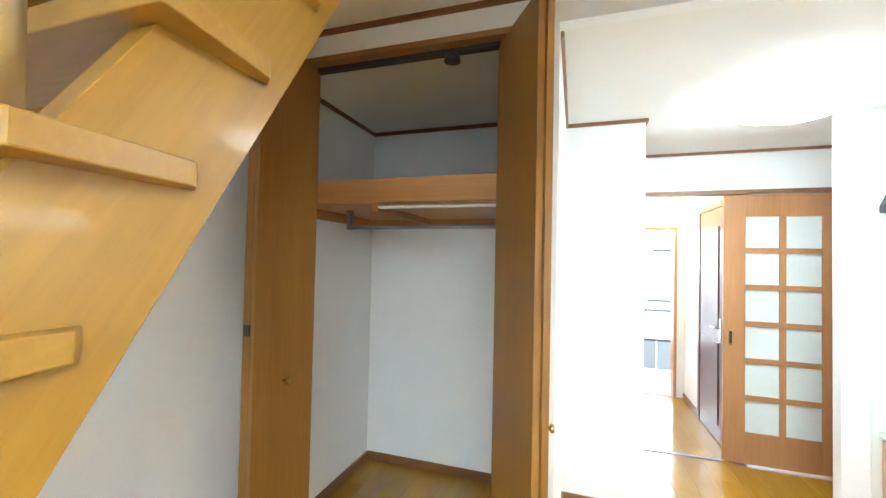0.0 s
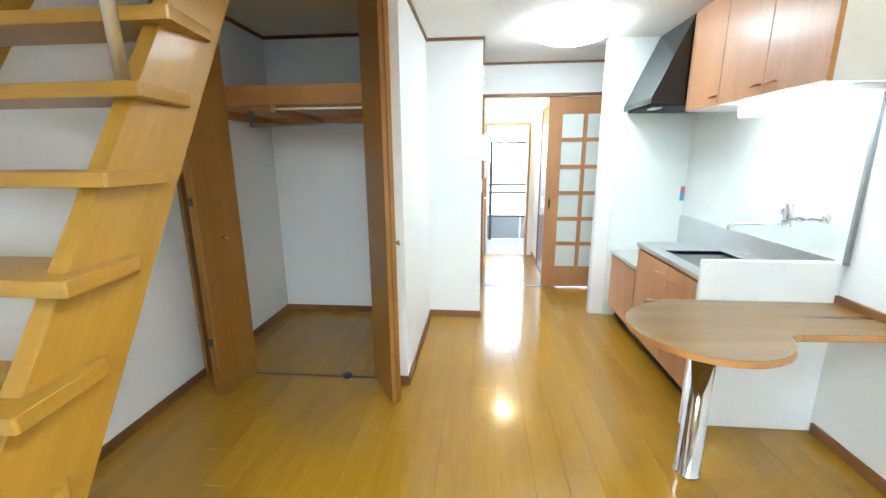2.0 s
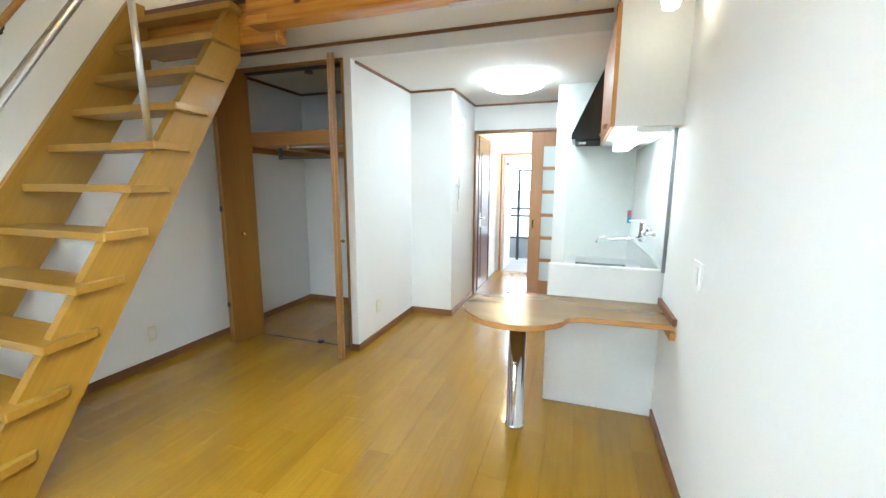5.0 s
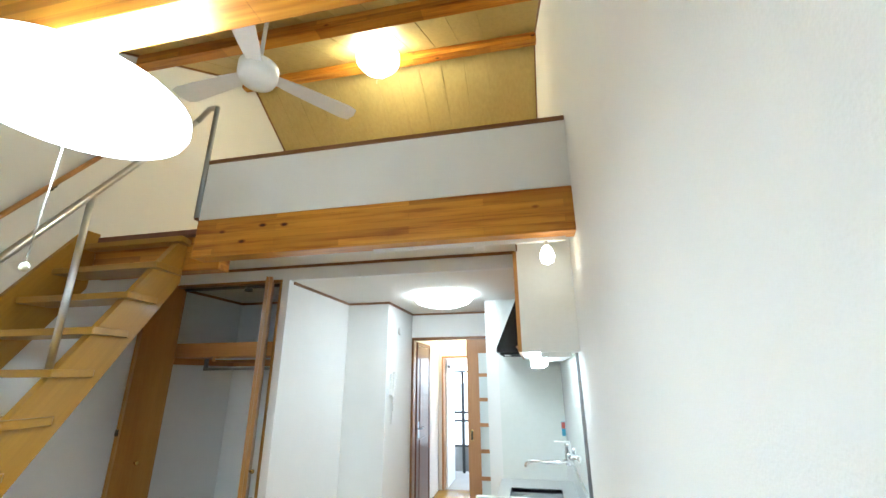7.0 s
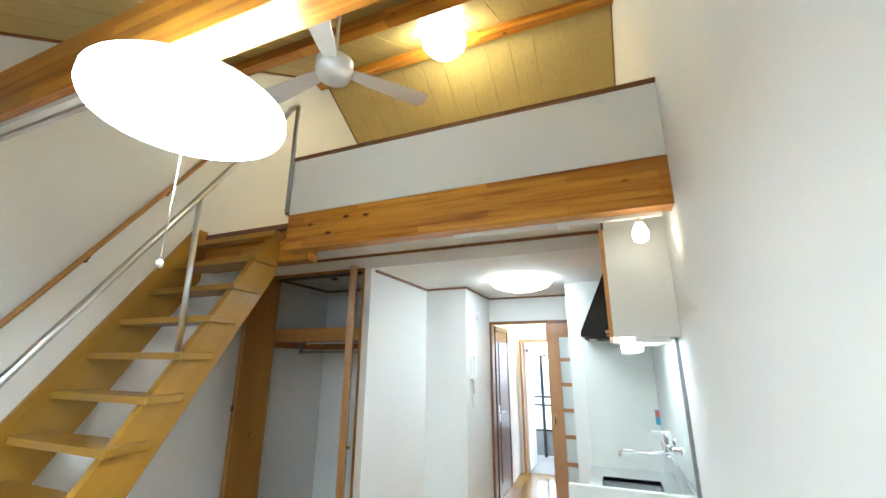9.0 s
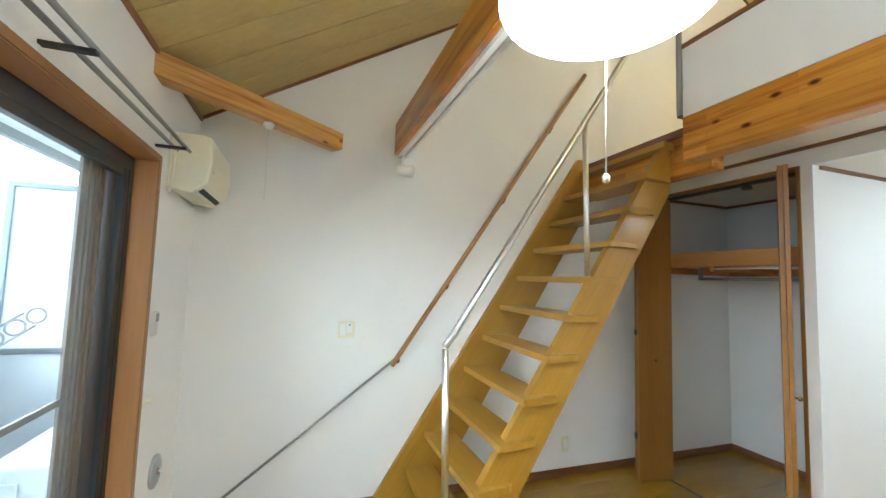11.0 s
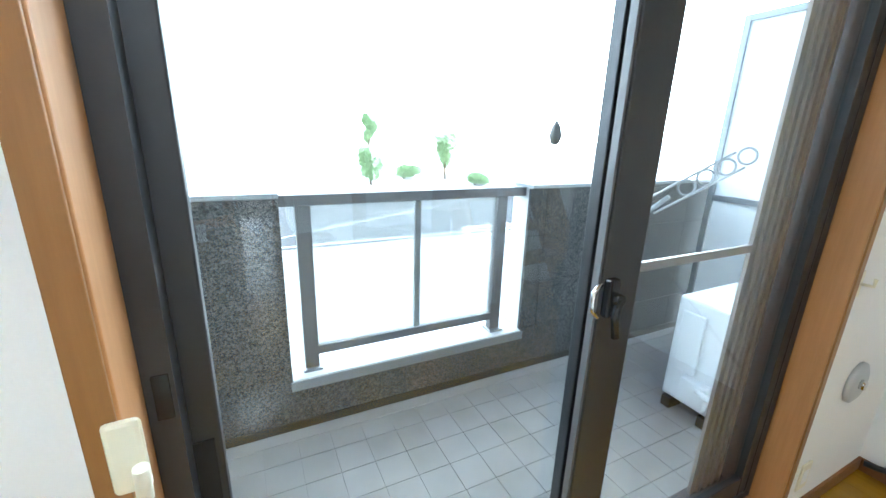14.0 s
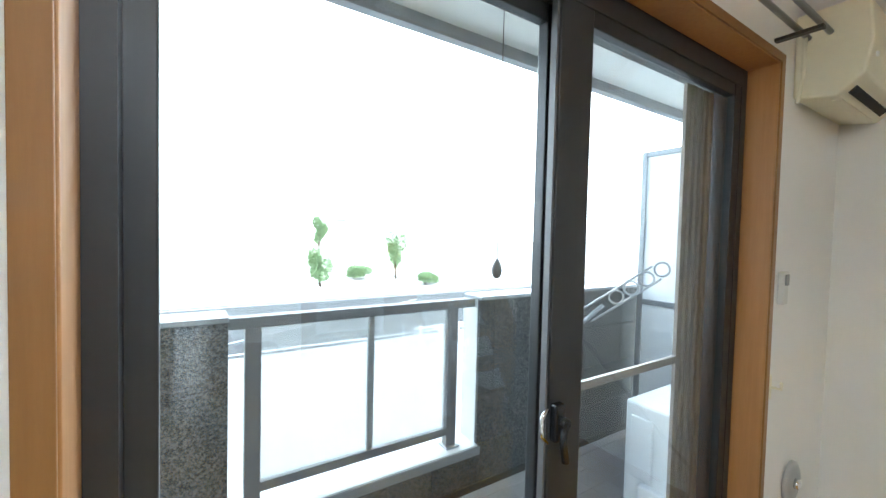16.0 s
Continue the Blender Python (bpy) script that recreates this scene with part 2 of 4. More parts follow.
def box(x0, y0, z0, x1, y1, z1, bevel=0.0):
    bm = bmesh.new()
    vs = [bm.verts.new((x, y, z)) for x in (x0, x1) for y in (y0, y1) for z in (z0, z1)]
    for f in ((0, 1, 3, 2), (4, 6, 7, 5), (0, 4, 5, 1), (2, 3, 7, 6), (0, 2, 6, 4), (1, 5, 7, 3)):
        bm.faces.new([vs[i] for i in f])
    bmesh.ops.recalc_face_normals(bm, faces=bm.faces)
    if bevel:
        bmesh.ops.bevel(bm, geom=bm.edges[:], offset=bevel, segments=2, affect="EDGES", profile=0.5)
    return bm


def prism(points, axis, a, b, bevel=0.0):
    """A polygon pushed along an axis from a to b. Points lie in the other two axes, in order."""
    bm = bmesh.new()

    def at(p, d):
        c = list(p)
        c.insert(axis, d)
        return c
    lo = [bm.verts.new(at(p, a)) for p in points]
    hi = [bm.verts.new(at(p, b)) for p in points]
    bm.faces.new(lo)
    bm.faces.new(hi)
    n = len(points)
    for i in range(n):
        bm.faces.new((lo[i], lo[(i + 1) % n], hi[(i + 1) % n], hi[i]))
    bmesh.ops.recalc_face_normals(bm, faces=bm.faces)
    if bevel:
        bmesh.ops.bevel(bm, geom=bm.edges[:], offset=bevel, segments=2, affect="EDGES", profile=0.5)
    return bm


def lathe(profile, centre, axis=2, n=32):
    """Rings of (radius, height) round an axis through centre."""
    bm = bmesh.new()
    rings = []
    for r, h in profile:
        ring = []
        for i in range(n):
            a = 2 * math.pi * i / n
            p = [r * math.cos(a), r * math.sin(a)]
            p.insert(axis, h)
            ring.append(bm.verts.new([c + q for c, q in zip(centre, p)]))
        rings.append(ring)
    for A, B in zip(rings, rings[1:]):
        for i in range(n):
            bm.faces.new((A[i], A[(i + 1) % n], B[(i + 1) % n], B[i]))
    bm.faces.new(rings[0])
    bm.faces.new(rings[-1])
    bmesh.ops.recalc_face_normals(bm, faces=bm.faces)
    for f in bm.faces:
        f.smooth = len(f.verts) == 4
    return bm


def tube(points, r, n=12):
    """A round bar along a line of points."""
    bm = bmesh.new()
    P = [Vector(p) for p in points]
    rings = []
    for i, p in enumerate(P):
        d = (P[min(i + 1, len(P) - 1)] - P[max(i - 1, 0)]).normalized()
        side = d.cross(Vector((0.31, 0.17, 0.93))).normalized()
        up = side.cross(d)
        rings.append([bm.verts.new(p + r * (math.cos(2 * math.pi * k / n) * side + math.sin(2 * math.pi * k / n) * up)) for k in range(n)])
    for A, B in zip(rings, rings[1:]):
        for k in range(n):
            bm.faces.new((A[k], A[(k + 1) % n], B[(k + 1) % n], B[k]))
    bm.faces.new(rings[0])
    bm.faces.new(rings[-1])
    bmesh.ops.recalc_face_normals(bm, faces=bm.faces)
    for f in bm.faces:
        f.smooth = len(f.verts) == 4
    return bm


def beam_between(a, b, w, h):
    """A bar of square section from a to b, level along its width."""
    A, B = Vector(a), Vector(b)
    d = (B - A).normalized()
    s = d.cross(Vector((0, 0, 1))).normalized() * w / 2
    u = s.cross(d).normalized() * h / 2
    bm = bmesh.new()
    vs = [bm.verts.new(p + i * s + j * u) for p in (A, B) for i, j in ((-1, -1), (1, -1), (1, 1), (-1, 1))]
    for f in ((0, 1, 2, 3), (7, 6, 5, 4), (0, 4, 5, 1), (1, 5, 6, 2), (2, 6, 7, 3), (3, 7, 4, 0)):
        bm.faces.new([vs[i] for i in f])
    bmesh.ops.recalc_face_normals(bm, faces=bm.faces)
    return bm


def mesh_object(name, bm, mat, base=(0, 0, 0)):
    bmesh.ops.translate(bm, verts=bm.verts[:], vec=[-c for c in base])
    me = bpy.data.meshes.new(name)
    bm.to_mesh(me)
    bm.free()
    me.materials.append(mat)
    return new(name, me)


def setting(name, bm, mat, label, category=""):
    ob = mesh_object(name, bm, mat)
    BASE[ob.name] = (0, 0, 0)
    return tagged(ob, label, category, kind="structure")


def thing(name, base, label, category, group=""):
    ob = new(name)
    ob.empty_display_size = 0.1
    ob.location = base
    BASE[ob.name] = base
    return tagged(ob, label, category, group)


def part(name, bm, mat, parent, label=""):
    base = BASE[parent.name]
    ob = mesh_object(name, bm, mat, base)
    ob.parent = parent
    BASE[ob.name] = base
    return tagged(ob, label)

# ---- structure ----
W, YC, YP, YD, HC = 3.65, 3.63, 4.81, 5.74, 2.40      # room width, closet front, pier face, sliding door wall, corridor ceiling
SLOPE, EAVE, RIDGE = 0.608, 2.635, 4.43               # roof pitch, height over the window wall, ridge line
TOP = EAVE + SLOPE * RIDGE


def roof_z(y):
    return EAVE + SLOPE * y if y < RIDGE else TOP - SLOPE * (y - RIDGE)


gable = [(-0.2, -0.12), (7.4, -0.12), (7.4, roof_z(7.4) + 0.05), (RIDGE, TOP + 0.05), (-0.2, roof_z(-0.2) + 0.05)]
setting("wall_west", prism(gable, 0, -0.14, 0), M_wall, "tall white textured wallpaper gable wall beside the stair", "wall")
setting("wall_east", prism(gable, 0, W, W + 0.14), M_wall, "tall white textured wallpaper gable wall", "wall")
WX0, WX1, WZ0, WZ1 = 0.74, 2.556, 0.09, 2.14
setting("wall_south", bm_of(box(0, -0.2, -0.12, WX0 - 0.028, 0, 2.62), box(WX1 + 0.032, -0.2, -0.12, W, 0, 2.62), box(WX0 - 0.028, -0.2, -0.12, WX1 + 0.032, 0, WZ0 - 0.028), box(WX0 - 0.028, -0.2, WZ1 + 0.028, WX1 + 0.032, 0, 2.62)),
        M_wall, "white wallpaper wall around the balcony window", "wall")
# closet, pier and hall walls
setting("wall_closet_front", bm_of(box(0, YC, 2.41, 1.33, YC + 0.08, 2.53), box(1.33, YC, 0, 1.41, YC + 0.08, 2.53), box(1.41, YC, HC, W, YC + 0.06, 2.53)),
        M_wall, "white wallpaper wall over the closet opening", "wall")
setting("wall_closet_side", box(1.33, YC + 0.08, 0, 1.41, YP, 2.5), M_wall, "white wallpaper closet side wall", "wall")
setting("wall_closet_back", box(0, 4.86, 0, 1.33, 4.94, 2.6), M_wall, "white wallpaper closet back wall", "wall")
setting("wall_pier", prism([(1.33, YP), (1.875, YP), (1.875, YD + 1.56), (1.78, YD + 1.56), (1.78, YP + 0.1), (1.33, YP + 0.1)], 2, 0, 2.5), M_wall, "white wallpaper pier and hall wall", "wall")
OPX = 3.27
setting("wall_north", bm_of(box(1.875, YD, 2.09, W, YD + 0.1, 2.5), box(OPX, YD, 0, W, YD + 0.1, 2.09)), M_wall, "white wall over the sliding door", "wall")
setting("wall_kitchen_end", box(2.905, 4.98, 0, W, 5.06, HC), M_wall, "white wall end beside the kitchen", "wall")
setting("wall_hall_east", box(2.66, YD + 0.1, 0, 2.76, 7.3, 2.5), M_wall, "cream wallpaper hall wall", "wall")
EX0, EX1 = 1.93, 2.58
setting("wall_entrance", bm_of(box(1.78, 7.3, 1.93, 2.76, 7.42, 2.5), box(1.78, 7.3, 0, EX0, 7.42, 1.93), box(EX1, 7.3, 0, 2.76, 7.42, 1.93)), M_wall, "cream wall round the open entrance", "wall")
setting("wall_loft_back", box(0, 7.26, 2.69, W, 7.4, 3.6), M_wall, "white loft back wall", "wall")
# ceilings
def boarded(y0, y1, side):
    out = []
    n = 13
    for i in range(n):
        x0, x1 = i * W / n + 0.004, (i + 1) * W / n - 0.004
        pts = [(y0, roof_z(y0)), (y1, roof_z(y1)), (y1, roof_z(y1) + 0.02), (y0, roof_z(y0) + 0.02)]
        out.append(prism(pts, 0, x0, x1))
    out.append(prism([(y0, roof_z(y0) + 0.014), (y1, roof_z(y1) + 0.014), (y1, roof_z(y1) + 0.1), (y0, roof_z(y0) + 0.1)], 0, -0.14, W + 0.14))
    return bm_of(*out)


setting("ceiling_room", boarded(-0.2, RIDGE, 0), M_board, "sloping tan board ceiling over the room", "ceiling")
setting("ceiling_loft", boarded(RIDGE, 7.4, 1), M_board, "sloping tan board ceiling over the loft", "ceiling")
setting("ceiling_corridor", box(1.41, YC + 0.06, HC, W, 7.3, HC + 0.06), M_ceil, "white low ceiling under the loft", "ceiling")
setting("ceiling_closet", box(0, YC + 0.08, 2.47, 1.33, 4.86, 2.52), M_ceil, "white closet ceiling", "ceiling")
setting("ceiling_soffit", bm_of(box(1.17, 2.93, 2.525, W, YC, 2.56), box(0, 3.2, 2.525, 1.17, YC, 2.56)), M_ceil, "white soffit behind the loft beam", "ceiling")
setting("loft_floor", bm_of(box(1.17, 2.93, 2.565, W, 7.26, 2.645), box(0.0, 3.2, 2.565, 1.17, 7.26, 2.645)), M_floor, "wooden loft floor edge", "floor")
setting("wall_loft_parapet", box(1.2, 2.815, 2.647, W, 2.93, 3.075), M_wall, "white low parapet wall of the loft", "wall")
setting("trim_parapet_cap", box(1.19, 2.8, 3.075, W, 2.94, 3.1, 0.003), M_trimx, "brown wooden parapet cap", "trim")
setting("trim_landing", bm_of(box(0.0, 3.05, 2.645, 1.17, 3.2, 2.69, 0.003), box(1.17, 2.8, 2.648, 1.2, 3.2, 2.69, 0.003)), M_dark, "dark brown landing edge at the stair head", "trim")

# mouldings and skirting
def skirting(name, segs, mat, h=0.065):
    setting(name, bm_of(*[box(a, b, 0.003, c, d, h, 0.002) for a, b, c, d in segs]), mat, "brown wooden skirting board", "baseboard")


skirting("baseboard_west", [(0, 0.012, 0.012, 3.66)], M_trim)
skirting("baseboard_closet", [(0, 3.72, 0.012, 4.848), (1.318, 3.72, 1.33, 4.848)], M_trim)
skirting("baseboard_closet_back", [(0, 4.848, 1.33, 4.86)], M_trimx)
skirting("baseboard_post", [(1.345, YC - 0.012, 1.422, YC)], M_trimx)
skirting("baseboard_pier_side", [(1.41, YC, 1.422, YP - 0.012), (1.875, YP, 1.887, YD - 0.02), (2.648, 5.85, 2.66, 5.98), (2.648, 6.72, 2.66, 7.3)], M_trim)
skirting("baseboard_pier", [(1.41, YP - 0.012, 1.887, YP)], M_trimx)
skirting("baseboard_east", [(W - 0.012, 0.0, W, 3.33)], M_trim)
skirting("baseboard_south", [(0, 0, WX0 - 0.03, 0.012), (WX1 + 0.04, 0, W - 0.012, 0.012)], M_trimx)
setting("trim_corridor", bm_of(box(1.41, YC + 0.065, HC - 0.022, 1.424, YP, HC), box(1.875, YP, HC - 0.022, 1.889, YD, HC)), M_trim, "thin brown ceiling moulding", "trim")
setting("trim_corridor_cross", bm_of(box(1.41, YP - 0.014, HC - 0.022, 1.889, YP, HC), box(1.889, YD - 0.014, HC - 0.022, 2.905, YD, HC), box(2.905, YD - 0.014, HC - 0.022, W, YD, HC)), M_trimx, "thin brown ceiling moulding", "trim")
setting("trim_soffit", box(0.0, YC - 0.014, 2.503, 3.29, YC, 2.525), M_trimx, "thin brown moulding over the closet", "trim")
setting("trim_closet", bm_of(box(0, 4.846, 2.445, 1.33, 4.86, 2.47)), M_trimx, "thin brown closet moulding", "trim")
setting("trim_closet_side", bm_of(box(0, 3.71, 2.445, 0.014, 4.846, 2.47), box(1.316, 3.71, 2.445, 1.33, 4.846, 2.47)), M_trim, "thin brown closet moulding", "trim")
for nm, y0, y1 in (("trim_gable_west", 0, RIDGE), ("trim_gable_west_loft", RIDGE, 7.26)):
    setting(nm, prism([(y0, roof_z(y0) - 0.022), (y1, roof_z(y1) - 0.022), (y1, roof_z(y1)), (y0, roof_z(y0))], 0, 0, 0.014), M_trim, "thin brown moulding along the sloping ceiling", "trim")
for nm, y0, y1 in (("trim_gable_east", 0, RIDGE), ("trim_gable_east_loft", RIDGE, 7.26)):
    setting(nm, prism([(y0, roof_z(y0) - 0.022), (y1, roof_z(y1) - 0.022), (y1, roof_z(y1)), (y0, roof_z(y0))], 0, W - 0.014, W), M_trim, "thin brown moulding along the sloping ceiling", "trim")
setting("trim_eave", box(0, 0, 2.61, W, 0.014, 2.635), M_trimx, "thin brown moulding over the window wall", "trim")

# beams
def beam(name, bm, mat, label):
    return tagged(mesh_object(name, bm, mat), label, "beam", kind="structure")


beam("stair_header_beam", box(0.0, 3.09, 2.374, 1.17, 3.2, 2.643, 0.004), M_pine, "knotty pine beam behind the stair head")
beam("loft_beam", box(1.2, 2.81, 2.374, W, 2.926, 2.643, 0.004), M_pine, "knotty laminated pine beam under the loft parapet")
beam("tie_beam", box(0.0, 1.3, 2.555, W, 1.41, 2.795, 0.004), M_pine, "knotty pine tie beam across the room")
brace = beam("corner_brace", beam_between((0.0, 0.0, 0), (1.19, 0.0, 0), 0.1, 0.115), M_piney, "knotty pine diagonal corner brace")
brace.matrix_world = Matrix.Translation((0.83, -0.03, 2.57)) @ Matrix.Rotation(math.atan2(0.97, -0.83), 4, "Z")
for i, y in enumerate((3.05, 4.32)):
    z = roof_z(y) - 0.075
    beam("purlin", box(0.0, y - 0.05, z - 0.06, W, y + 0.05, z + 0.1 if i != 1 else z + 0.04, 0.004), M_pine, "knotty pine purlin under the sloping ceiling")

# ---- window ----
def window_set():
    w = setting("window_1", bm_of(box(WX0 - 0.027, -0.195, WZ0 - 0.027, WX0 + 0.035, -0.086, WZ1 + 0.027), box(WX1 - 0.035, -0.195, WZ0 - 0.027, WX1 + 0.031, -0.086, WZ1 + 0.027),
                                  box(WX0 + 0.035, -0.195, WZ0 - 0.027, WX1 - 0.035, -0.086, WZ0 + 0.03), box(WX0 + 0.035, -0.195, WZ1 - 0.06, WX1 - 0.035, -0.086, WZ1 + 0.027)),
                M_bronze, "dark bronze aluminium sliding balcony window", "window")
    for nm, bm in (("window_jamb", box(WX0 - 0.028, -0.085, WZ0 - 0.028, WX0, 0.01, WZ1 + 0.028, 0.002)), ("window_jamb", box(WX1, -0.085, WZ0 - 0.028, WX1 + 0.032, 0.01, WZ1 + 0.028, 0.002)),
                   ("window_head", box(WX0, -0.085, WZ1, WX1, 0.01, WZ1 + 0.028, 0.002)), ("window_sill", box(WX0, -0.085, WZ0 - 0.028, WX1, 0.012, WZ0, 0.002))):
        part(nm, bm, M_lining, w, "orange-brown wooden window lining")

    # thin strips over the lining front, their brown darkened to paint its backlit shade
    for bm in (box(WX0 - 0.032, 0.0105, WZ0 - 0.032, WX0 - 0.002, 0.016, WZ1 + 0.032, 0.001), box(WX1 + 0.003, 0.0105, WZ0 - 0.032, WX1 + 0.036, 0.016, WZ1 + 0.032, 0.001), box(WX0 - 0.002, 0.0105, WZ1 + 0.002, WX1 + 0.003, 0.016, WZ1 + 0.032, 0.001)):
        part("casing", bm, M_lining_shaded, w, "front edge of the window lining, backlit shade painted darker brown")

    def sash(x0, x1, y, wl, wr):
        z0, z1 = WZ0 + 0.025, WZ1 - 0.05
        s = part("sash", bm_of(box(x0, y - 0.016, z0, x0 + wl, y + 0.016, z1, 0.003), box(x1 - wr, y - 0.016, z0, x1, y + 0.016, z1, 0.003),
                               box(x0 + wl, y - 0.015, z0, x1 - wr, y + 0.015, z0 + 0.085, 0.003), box(x0 + wl, y - 0.015, z1 - 0.05, x1 - wr, y + 0.015, z1, 0.003)), M_bronze, w)
        g = part("pane", box(x0 + wl - 0.005, y - 0.003, z0 + 0.08, x1 - wr + 0.005, y + 0.003, z1 - 0.045), M_glass, s, "clear glass pane")
        g.visible_shadow = False
        return s
    inner = sash(WX0 + 0.03, 1.726, -0.105, 0.05, 0.118)
    outer = sash(1.66, WX1 - 0.02, -0.15, 0.06, 0.055)
    part("gasket", box(1.7265, -0.112, WZ0 + 0.03, 1.733, -0.095, WZ1 - 0.05), M_railing, inner, "grey metal edge strip")
    part("lock_body", bm_of(box(1.69, -0.09, 1.04, 1.722, -0.068, 1.13, 0.005), lathe([(0.014, -0.088), (0.014, -0.055)], (1.7, 0, 1.085), 1, 16)), M_black, inner, "black crescent window lock")
    part("lock_lever", tube([(1.7, -0.06, 1.085), (1.712, -0.055, 1.05), (1.705, -0.052, 1.0)], 0.009), M_black, inner)
    part("lock_catch", tube([(1.735, -0.085, 1.12), (1.752, -0.085, 1.1), (1.752, -0.085, 1.06), (1.735, -0.085, 1.04)], 0.006), M_chrome, outer)
    part("finger_pull", box(WX1 - 0.065, -0.134, 0.8, WX1 - 0.035, -0.13, 0.95), M_slot, outer)
    scr = part("insect_screen", bm_of(box(WX0 + 0.06, -0.18, WZ0 + 0.03, WX0 + 0.25, -0.168, WZ1 - 0.07), box(WX0 + 0.25, -0.18, 1.09, 1.66, -0.168, 1.115)), M_bronze2, w, "brown aluminium screen frame with a mid rail")
    for k in range(4):
        part("screen_rib", box(WX0 + 0.075 + 0.042 * k, -0.168, WZ0 + 0.035, WX0 + 0.095 + 0.042 * k, -0.158, WZ1 - 0.075, 0.002), M_bronze2, w)
    part("latch", box(WX1 - 0.03, -0.0855, 1.037, WX1 - 0.01, -0.082, 1.105, 0.001), M_black, w, "black recessed latch plate")


window_set()

# ---- stair ----
SX0, SX1, NT = 0.03, 0.945, 11


def tread_at(k):
    return 1.45 + 0.150 * (k - 1), 0.255 + 0.235 * (k - 1)


def make_stair():
    s = thing("staircase", (0.5, 1.4, 0), "steep open-riser lacquered oak loft stair against the wall", "stairs")
    f0 = tread_at(1)[0]
    front = [(f0 - 0.1, 0.0), (3.02, 2.61), (3.07, 2.61), (3.07, 2.28), (f0 + 0.205, 0.0)]
    part("stringer", prism(front, 0, SX1 - 0.115, SX1 - 0.06, 0.002), M_stair, s, "lacquered oak stringer")
    wallside = [(f0 - 0.25, 0.0), (2.95, 2.72), (3.06, 2.72), (3.06, 2.28), (f0 + 0.205, 0.0)]
    part("stringer", prism(wallside, 0, 0.004, 0.045, 0.002), M_stair, s)
    for k in range(1, NT + 1):
        y, z = tread_at(k)
        d = 0.215 if k < NT else 0.1
        part("tread", prism([(0.046, y), (SX1 - 0.006, y), (SX1, y + 0.006), (SX1 - 0.004, y + 0.04), (SX1 - 0.03, y + d + 0.022), (SX1 - 0.058, y + d + 0.045), (SX1 - 0.06, y + d), (0.046, y + d)], 2, z - 0.041, z, 0.003), M_tread, s)
    return s


make_stair()

# handrails
def handrail():
    r = thing("stair_rail", (0.86, 1.46, 0.255), "bent chrome tube stair rail on posts", "railing")
    a, b = Vector((0.87, 1.445, 1.25)), Vector((0.87, 2.95, 3.58))
    part("foot_post", tube([(0.87, 1.475, 0.258), (0.87, 1.445, 1.24)], 0.019), M_steel, r, "chrome tube")
    part("top_rail", tube([a + Vector((0, -0.005, 0)), a + (b - a) * 0.02, b], 0.019), M_steel, r)
    part("middle_post", tube([(0.87, 2.385, 1.668), (0.87, 2.36, 2.66)], 0.018), M_steel, r)
    part("floor_flange", lathe([(0.04, 0), (0.04, 0.008), (0.022, 0.014)], (0.87, 1.475, 0.256), 2, 24), M_steel, r)
    part("end_post", tube([(1.19, 2.8, 2.66), (1.19, 2.8, 3.55)], 0.017), M_alu, r)
    part("end_rail", tube([(1.19, 2.8, 3.55), (1.06, 2.86, 3.6), (0.87, 2.95, 3.58)], 0.02), M_steel, r)
    h = thing("wall_handrail", (0.06, 1.34, 1.0), "brown wooden wall handrail on dark brackets", "handrail")
    lo, hi = Vector((0.065, 1.33, 0.985)), Vector((0.065, 3.0, 3.5))
    part("rail", tube([lo, hi], 0.018), M_rail, h)
    for f in (0.03, 0.25, 0.535, 0.8):
        p = lo + (hi - lo) * f
        part("bracket", bm_of(tube([(0.004, p.y, p.z - 0.05), (0.05, p.y, p.z - 0.045), (0.064, p.y, p.z - 0.015)], 0.008), lathe([(0.022, 0.001), (0.022, 0.008)], (0, p.y, p.z - 0.05), 0, 16)), M_iron, h)
    c = thing("wall_conduit", (0.02, 0.1, 0.05), "thin grey steel pole slanting down the wall", "pole")
    part("pole", tube([(0.05, 1.38, 1.05), (0.03, 0.14, 0.09)], 0.009), M_alu, c)
    part("foot", tube([(0.03, 0.16, 0.1), (0.04, 0.08, 0.075), (0.05, 0.03, 0.07)], 0.013), M_black_rubber, c, "black rubber foot")


handrail()

# ---- closet ----
def leaf(parent, p0, p1, mat=M_door):
    bm = beam_between((*p0, 1.2), (*p1, 1.2), 0.024, 2.36)
    return part("door_leaf", bm, mat, parent)


CD = (1.365, 1.185)


